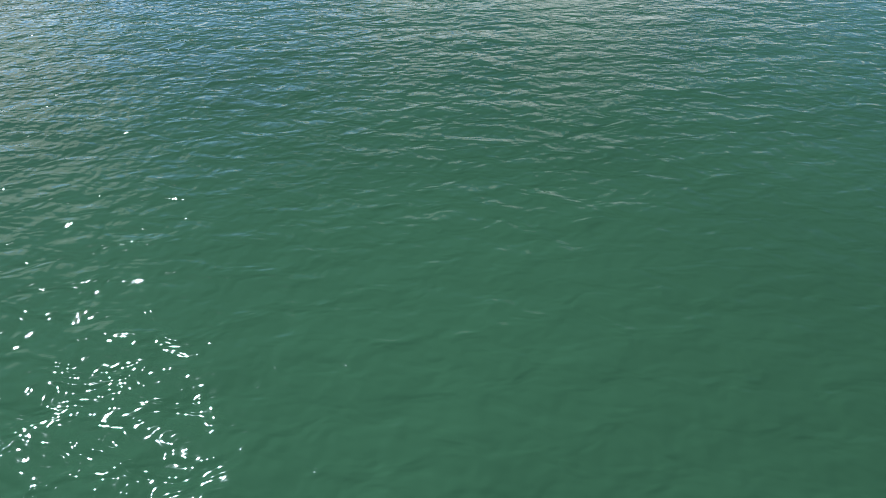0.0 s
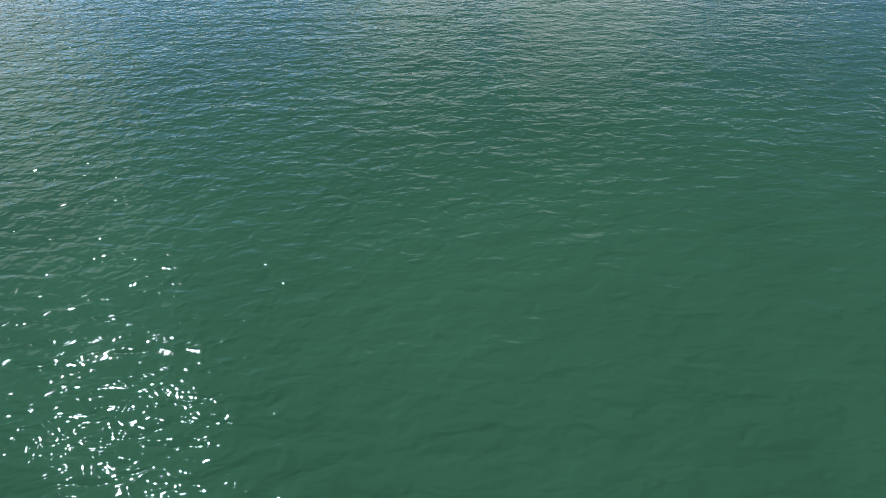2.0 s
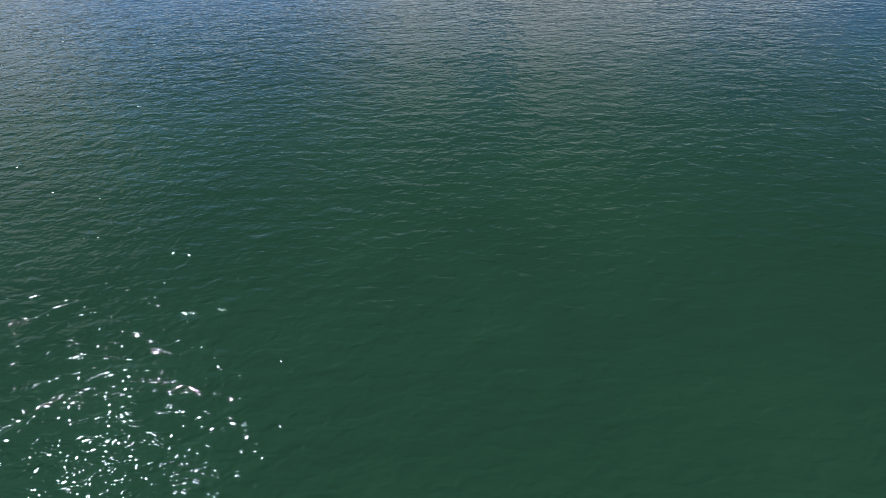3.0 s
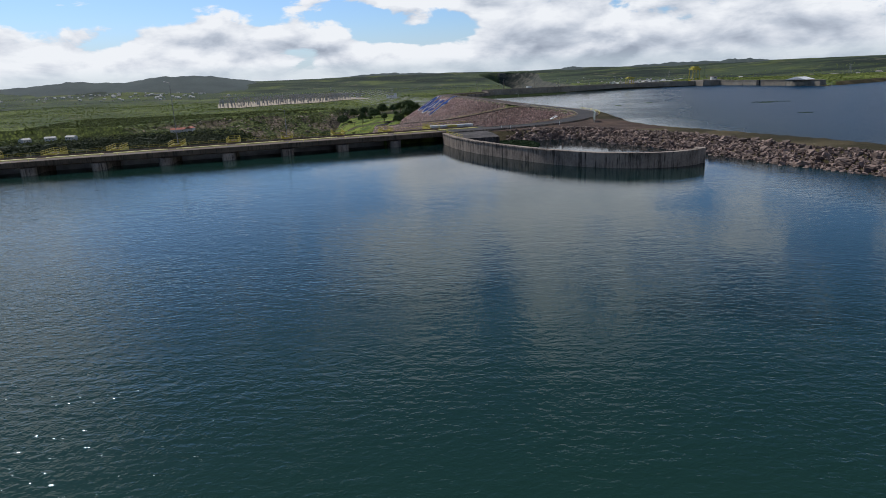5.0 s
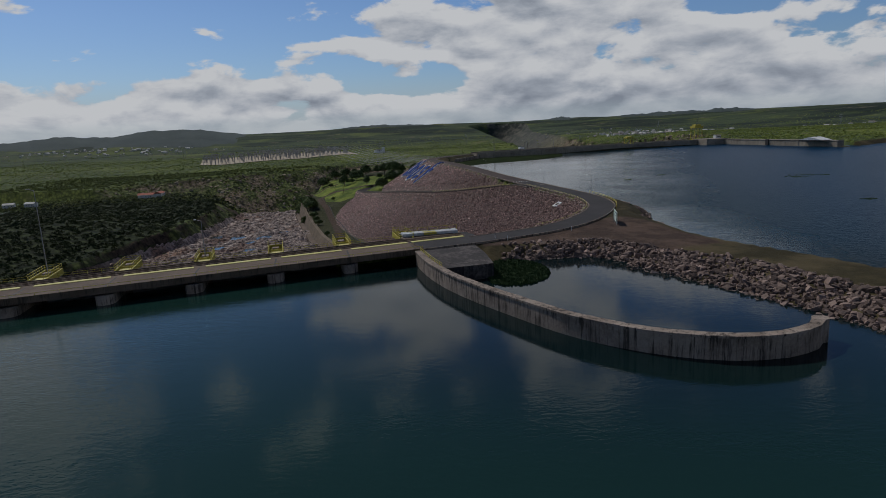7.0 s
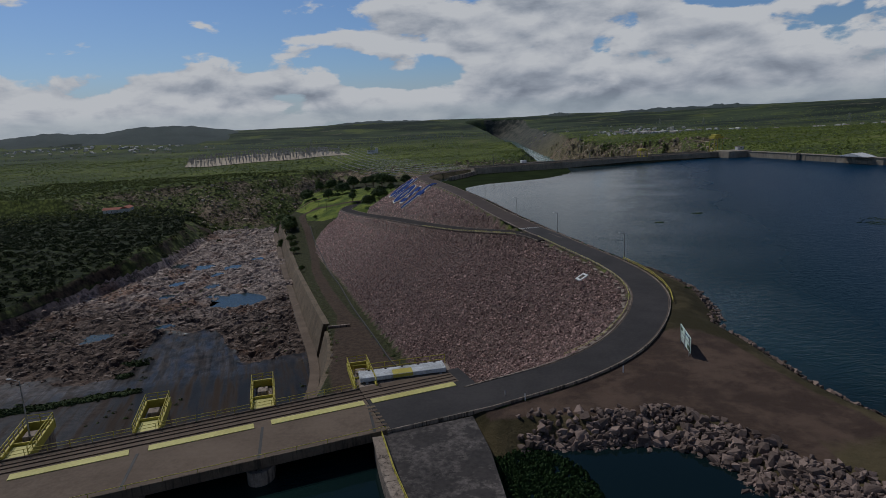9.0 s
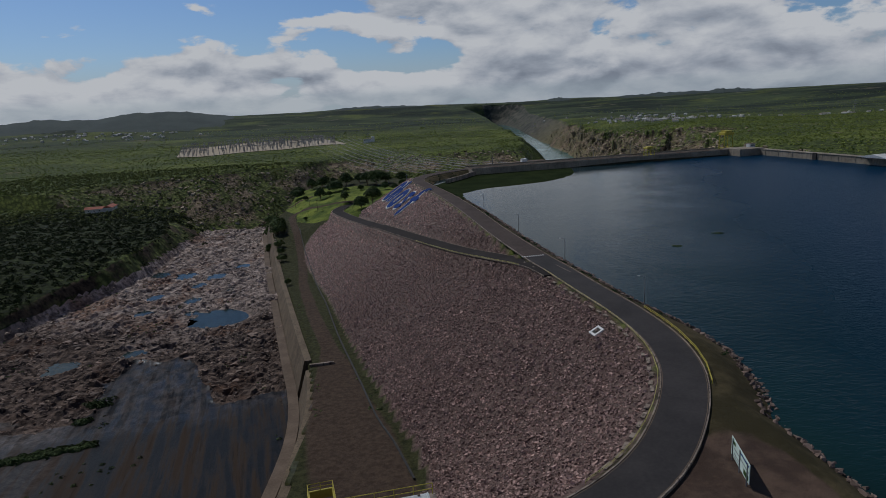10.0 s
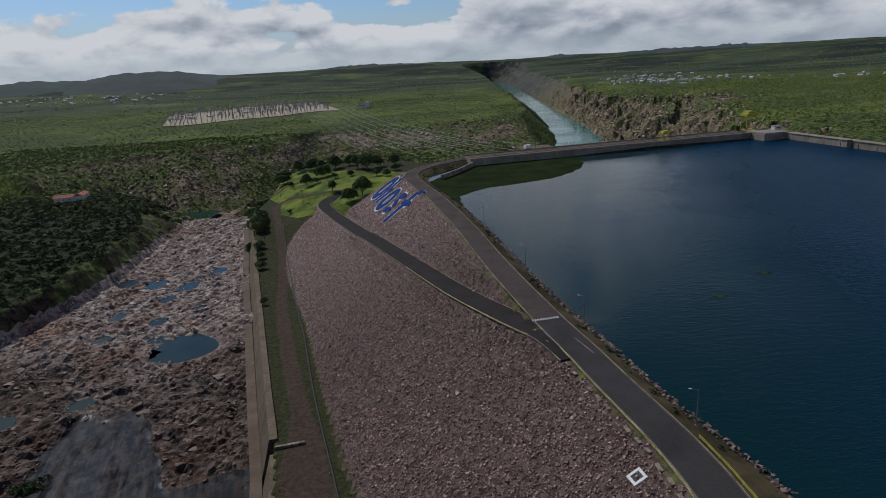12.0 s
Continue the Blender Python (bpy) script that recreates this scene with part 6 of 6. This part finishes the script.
# ---------------------------------------------------------------- on the intake dam
def gantry(at, turn, tall, wide, label):
    ob = thing("gantry_crane", at, turn, label, "crane", "intake cranes")
    for a in (-wide / 2, wide / 2):
        for b in (-wide * 0.4, wide * 0.4):
            part("leg", rod(shape(), (a * 1.15, b * 1.15, 0), (a, b, tall * 0.78), 0.42, 0.34, 6), yellow_paint, ob)
        part("sill_beam", block(shape(), a - 0.4, -wide * 0.55, 0.25, a + 0.4, wide * 0.55, 1.1, 0.05), yellow_paint, ob)
    head = part("crosshead", block(shape(), -wide * 0.62, -wide * 0.55, tall * 0.76, wide * 0.62, wide * 0.55, tall * 0.9, 0.1), yellow_paint, ob)
    part("hoist_house", block(shape(), -wide * 0.4, -wide * 0.42, tall * 0.9, wide * 0.35, wide * 0.42, tall, 0.1), yellow_paint, head)
    part("brace", rod(shape(), (-wide / 2, wide * 0.4, 1.0), (wide / 2, wide * 0.4, tall * 0.74), 0.16, sides=6), yellow_paint, ob)
    return ob


gantry((274, 556, 4.85), ITURN, 17, 8.5, "tall bright yellow gantry crane on the intake dam")
gantry((188.5, 520.5, 4.85), ITURN, 8.5, 6.5, "low dark yellow intake crane on the dam roadway")
for x, y in ((43.5, 499), (76, 510), (138, 522), (236, 545), (175, 533), (108, 518)):
    mast((x, y, 4.85), 9.5, "concrete lamp post on the intake dam roadway")
hut = thing("gate_hut", (291, 541, 6.4), ITURN, "small white control hut on the corner bastion", "hut")
hut_wall = part("walls", block(shape(), -3.2, -2.4, 0, 3.2, 2.4, 3.2, 0.05), white_paint, hut)
part("roof", block(shape(), -3.7, -2.9, 3.2, 3.7, 2.9, 3.6, 0.05), concrete, hut)
part("window", block(shape(), -1.6, -2.44, 1.3, 1.6, -2.4, 2.3), dark_rubber, hut_wall, "dark window")
part("door", block(shape(), 2.0, -2.44, 0.05, 2.9, -2.4, 2.1), steel, hut_wall)
shed = thing("boat_shed", (323, 409, 5.55), math.degrees(math.atan2(ru[1], ru[0])), "low shed with a shallow white roof on the quay", "shed")
bm = shape()
pr = [(-13, -5.5, 0.6), (0, -6.0, 3.2), (13, -5.5, 0.6), (13, 5.5, 0.6), (0, 6.0, 3.2), (-13, 5.5, 0.6)]
vs = [bm.verts.new(q) for q in pr]
bm.faces.new((vs[0], vs[1], vs[4], vs[5]))
bm.faces.new((vs[1], vs[2], vs[3], vs[4]))
bm.faces.new((vs[0], vs[2], vs[1]))
bm.faces.new((vs[3], vs[5], vs[4]))
bm.faces.new((vs[0], vs[5], vs[3], vs[2]))
part("roof", bm, white_paint, shed, "shallow white gable roof")
part("walls", block(shape(), -12.5, -5.0, 0, 12.5, 5.0, 0.7), concrete, shed)
bank_wall = thing("bank_wall", (0, 0, 0), 0, "low concrete wall holding a grassy bank by the intake", "wall")
part("body", ribbon([(1, 430, 3.4), (14, 452, 3.4), (26, 478, 3.6)], [(2, 429.2, 3.4), (15, 451.2, 3.4), (27, 477.4, 3.6)], None, 8), concrete, bank_wall)

deck_slab = thing("service_deck", (84, 523, 3.0), ITURN, "pale concrete service deck behind the intake dam", "deck")
part("slab", block(shape(), -14, 0, -8, 14, 16, 1.4, 0.1), deck_concrete, deck_slab)
part("cabin", block(shape(), -11, 3, 1.4, -6, 8, 4.2, 0.05), white_paint, deck_slab)

# floating weeds on the lake
for k, (px, py, r0) in enumerate(((183, 174, 5), (176, 165, 4), (154, 74, 2.2), (120, 210, 1.6), (95, 190, 1.2), (190, 168, 3))):
    n = 26
    a, d = nrg.uniform(0, 6.28, n), nrg.uniform(0, 1, n) ** 0.6 * r0
    tagged(scatter("water_weed", np.stack([px + np.cos(a) * d * 1.6, py + np.sin(a) * d, np.full(n, -0.05)], -1), nrg.uniform(0.3, 0.8, n), near_bush, dark_leaf, None, 0.35, 60 + k),
           "small raft of dark floating water weed", "weeds", "floating weeds")

# dark green sheet just above the water in the sheltered corner
mat_edge = smooth_line([(112.5, 497), (106, 455), (93, 430), (77, 413), (52, 400), (32, 392), (17, 377), (12.5, 366), (14.5, 338), (19.5, 303), (24.5, 272), (21, 274), (12, 320), (4, 360), (-4, 395), (-6, 425), (20, 470), (27, 482)], 2.5)
bm = shape()
rim = [bm.verts.new((q[0] + 1.6 * noise.noise(Vector((q[0] * 0.15, q[1] * 0.15, 0))), q[1] + 1.6 * noise.noise(Vector((q[0] * 0.15, q[1] * 0.15, 7))), 0.02)) for q in mat_edge]
bmesh.ops.triangulate(bm, faces=[bm.faces.new(rim)])
bmesh.ops.recalc_face_normals(bm, faces=bm.faces)
tagged(part("green_sheet", bm, green_sheet_mat), "dark green sheet on the water in the sheltered lake corner", "water weed", kind="stuff")

# ---------------------------------------------------------------- houses and the far plain
def house(at, turn, wide, deep, tall, roof, label):
    ob = thing("house", at, turn, label, "house", "houses")
    wall = part("wall", block(shape(), -wide / 2, -deep / 2, -1.5, wide / 2, deep / 2, tall), plaster, ob)
    bm = shape()
    h = tall + deep * 0.24
    e = 0.5
    q = [(-wide / 2 - e, -deep / 2 - e, tall - 0.15), (wide / 2 + e, -deep / 2 - e, tall - 0.15), (wide / 2 + e, 0, h), (-wide / 2 - e, 0, h), (wide / 2 + e, deep / 2 + e, tall - 0.15), (-wide / 2 - e, deep / 2 + e, tall - 0.15)]
    v = [bm.verts.new(p) for p in q]
    for f in ((0, 1, 2, 3), (3, 2, 4, 5), (0, 3, 5), (1, 4, 2), (0, 5, 4, 1)):
        bm.faces.new([v[i] for i in f])
    bmesh.ops.recalc_face_normals(bm, faces=bm.faces)
    part("roof", bm, roof, ob)
    part("door", block(shape(), -0.45, -deep / 2 - 0.03, 0, 0.45, -deep / 2, 2.1), bark, wall)
    for a in (-wide * 0.3, wide * 0.3):
        part("window", block(shape(), a - 0.6, -deep / 2 - 0.03, 1.0, a + 0.6, -deep / 2, 2.0), dark_rubber, wall)
    return ob


h1 = house((-384, 622, height(-384, 622) + 2.0), 12, 19, 9, 3.4, red_tile, "low house with a red tiled roof among dark scrub")
copy_thing(h1, pose(-371, 629, height(-371, 629) + 2.0, 0, 0, 100))
h2 = house((-535, 628, height(-535, 628) + 2.0), -6, 13, 8, 3.2, plaster, "white-roofed house among trees on the valley side")
copy_thing(h2, pose(-572, 640, height(-572, 640) + 2.0, 0, 0, 20))
copy_thing(h2, pose(-596, 622, height(-596, 622) + 2.0, 0, 0, 75))
h3 = house((0, 0, -300), 0, 9, 7, 3.2, dull_roof, "small white house in the distant settlement")
h3.matrix_world = pose(620, 2100, height(620, 2100) + 1.5, 0, 0, 15)
h4 = house((0, 0, -300), 0, 12, 9, 3.8, plaster, "pale house of the far town")
h4.matrix_world = pose(-1650, 2900, height(-1650, 2900) + 1.5, 0, 0, 30)
for k in range(250):
    r = random.Random(900 + k)
    if k >= 170:
        x, y = r.gauss(760, 120), r.gauss(2260, 230)
    elif k < 62:
        x, y = r.gauss(660, 65), r.gauss(2020, 190)
    elif k < 84:
        x, y = r.gauss(1010, 110), r.gauss(1740, 170)
    else:
        x, y = r.gauss(-1680, 260), r.gauss(2880, 80)
    size = r.uniform(0.55, 1.15)
    copy_thing(h3 if (k < 84 or k >= 170) and k % 3 else h4, pose(x, y, height(x, y) + 1.0, 0, 0, r.uniform(0, 180)) @ Matrix.Diagonal((size * r.uniform(0.8, 1.4), size, size, 1)))
office = thing("office_block", (-203, 1699, height(-203, 1699)), 10, "white two-storey office block beside the switchyard", "building")
office_wall = part("wall", block(shape(), -16, -6, -2, 6, 6, 9), white_paint, office)
part("tower", block(shape(), 6, -5, -2, 14, 5, 15), white_paint, office)
part("roof", block(shape(), -16.4, -6.4, 9, 6.4, 6.4, 9.5), concrete, office)
for k in range(8):
    part("window", block(shape(), -15 + k * 2.6, -6.06, 5.4, -13.4 + k * 2.6, -6.0, 7.0), dark_rubber, office_wall)

# switchyard: gravel pad, rows of steel portals
yard_u, yard_v = np.array((0.929, 0.370)), np.array((-0.342, 0.940))
yard_o = np.array((-647.0, 1480.0))
bm = shape()
grid = [[bm.verts.new((*(q := yard_o + yard_u * (i * 21.0) + yard_v * (j * 21.0)), float(height(*q)) + 1.4)) for i in range(21)] for j in range(21)]
for j in range(20):
    for i in range(20):
        bm.faces.new((grid[j][i], grid[j][i + 1], grid[j + 1][i + 1], grid[j + 1][i]))
tagged(part("pavement", bm, sand), "pale gravel pad of the electricity switchyard", "gravel", kind="structure")


def portal():
    ob = thing("switchyard_portal", (0, 0, 0), 0, "grey lattice steel switchyard portal with insulators", "pylon", "switchyard portals")
    for a in (-9, 0, 9):
        part("column", rod(shape(), (a, 0, 0), (a, 0, 16), 0.75, 0.32, 4), steel, ob)
    part("beam", block(shape(), -9.4, -0.4, 13.2, 9.4, 0.4, 14.3), steel, ob)
    for a in (-6, -3, 3, 6):
        part("insulator", rod(shape(), (a, 0, 13.2), (a, 0, 10.6), 0.28, sides=6), concrete, ob)
    return ob


base_portal = portal()
count = 0
for j in range(12):
    for i in range(17):
        if rng.random() < 0.2:
            continue
        q = yard_o + yard_u * (14 + i * 24 + rng.uniform(-3, 3)) + yard_v * (12 + j * 34)
        m = pose(float(q[0]), float(q[1]), height(*q) + 1.4, 0, 0, 90 * (rng.random() < 0.4) + 21)
        if count:
            copy_thing(base_portal, m)
        else:
            base_portal.matrix_world = m
        count += 1


def pylon(at, tall, turn):
    ob = thing("power_pylon", at, turn, "tall grey lattice power pylon", "pylon", "power pylons")
    for a, b in ((-1, -1), (1, -1), (1, 1), (-1, 1)):
        part("leg", rod(shape(), (a * tall * 0.11, b * tall * 0.11, -1), (a * 0.5, b * 0.5, tall), 0.22, 0.14, 4), steel, ob)
    for h in (0.62, 0.76, 0.9):
        part("cross_arm", block(shape(), -tall * 0.17, -0.3, tall * h, tall * 0.17, 0.3, tall * h + 0.7), steel, ob)
    return ob


for k, (x, y, tall) in enumerate(((-262, 1480, 34), (-330, 1470, 34), (-190, 1560, 34), (420, 1900, 36), (640, 1500, 36), (-500, 2300, 40), (900, 2600, 40), (1250, 1900, 38), (60, 2100, 38), (-900, 2000, 38))):
    pylon((x, y, height(x, y)), tall, 20 + 11 * k)
for k in range(16):
    a = Vector((-62 + (k % 8) * 20, 640 + (k // 8) * 26, -14 + (k // 8) * 4))
    q = (-330 + (k % 8) * 16, 1478 + (k // 8) * 10)
    b = Vector((q[0], q[1], height(*q) + 24 + (k // 8) * 5))
    bm = tube([a.lerp(b, i / 16) - Vector((0, 0, 46 * i / 16 * (1 - i / 16))) for i in range(17)], 0.16, 4)
    tagged(part("power_line", bm, steel), "thin grey power cable sagging across the valley", "cable", "power lines")
for k in range(8):
    x, y = -62 + k * 20, 636.0
    ob = thing("line_mast", (x, y, height(x, y)), 0, "grey steel cable mast behind the dam", "pylon", "line masts")
    part("shaft", rod(shape(), (0, 0, -1), (0, 0, -13 - height(x, y)), 0.5, 0.25, 6), steel, ob)
    part("cross_arm", block(shape(), -2, -0.2, -15.5 - height(x, y), 2, 0.2, -15 - height(x, y)), steel, ob)

# hills on the skyline, tinted blue for their distance
def hill(name, az, wide, tall, far, seed, label):
    r = random.Random(seed)
    bm = shape()
    n = 48
    rows = []
    for i in range(n + 1):
        t = i / n
        a = radians(az + (t - 0.5) * wide)
        env = math.sin(math.pi * t) ** 0.8
        h = 12 + tall * env * (0.72 + 0.28 * noise.noise(Vector((t * 6 + seed, 0.3, 0)))) + 9 * noise.noise(Vector((t * 22 + seed, 1.3, 0))) * env
        ring = []
        for j, (d, g) in enumerate(((-750, 0.0), (-330, 0.45), (0, 1.0), (240, 0.5), (350, 0.0))):
            d = d * min(1.0, tall / 60)
            q = (math.sin(a) * (far + d), math.cos(a) * (far + d))
            rough = 7 * noise.noise(Vector((i * 0.7, j * 1.9, seed))) * env if j in (1, 3) else 0
            ring.append(bm.verts.new((*q, height(*q) - 12 + h * g + rough)))
        rows.append(ring)
    for p, q in zip(rows[:-1], rows[1:]):
        for i in range(4):
            bm.faces.new((p[i], p[i + 1], q[i + 1], q[i]))
    bmesh.ops.recalc_face_normals(bm, faces=bm.faces)
    return tagged(part(name, bm, hill_mat, smooth=True), label, "hills", kind="structure")


# air haze mixed into the hills' base colour
hill_mat = surface("far_hill", (0.036, 0.052, 0.050), (0.062, 0.083, 0.076), 60.0, 1.0, 0.5)
hill("backdrop", -24.5, 13, 66, 4600, 3, "low grey-blue hills on the skyline")
hill("backdrop", -32.5, 12, 48, 4620, 8, "low grey-blue hills on the skyline")
hill("backdrop", 10.3, 2.2, 22, 4640, 5, "small distant hill on the skyline")
hill("backdrop", 19.0, 8, 22, 4640, 6, "long distant hill on the skyline")
hill("backdrop", 24.0, 5, 20, 4650, 9, "long distant hill on the skyline")
hill("backdrop", -6.0, 9, 16, 4650, 12, "faint distant hill on the skyline")
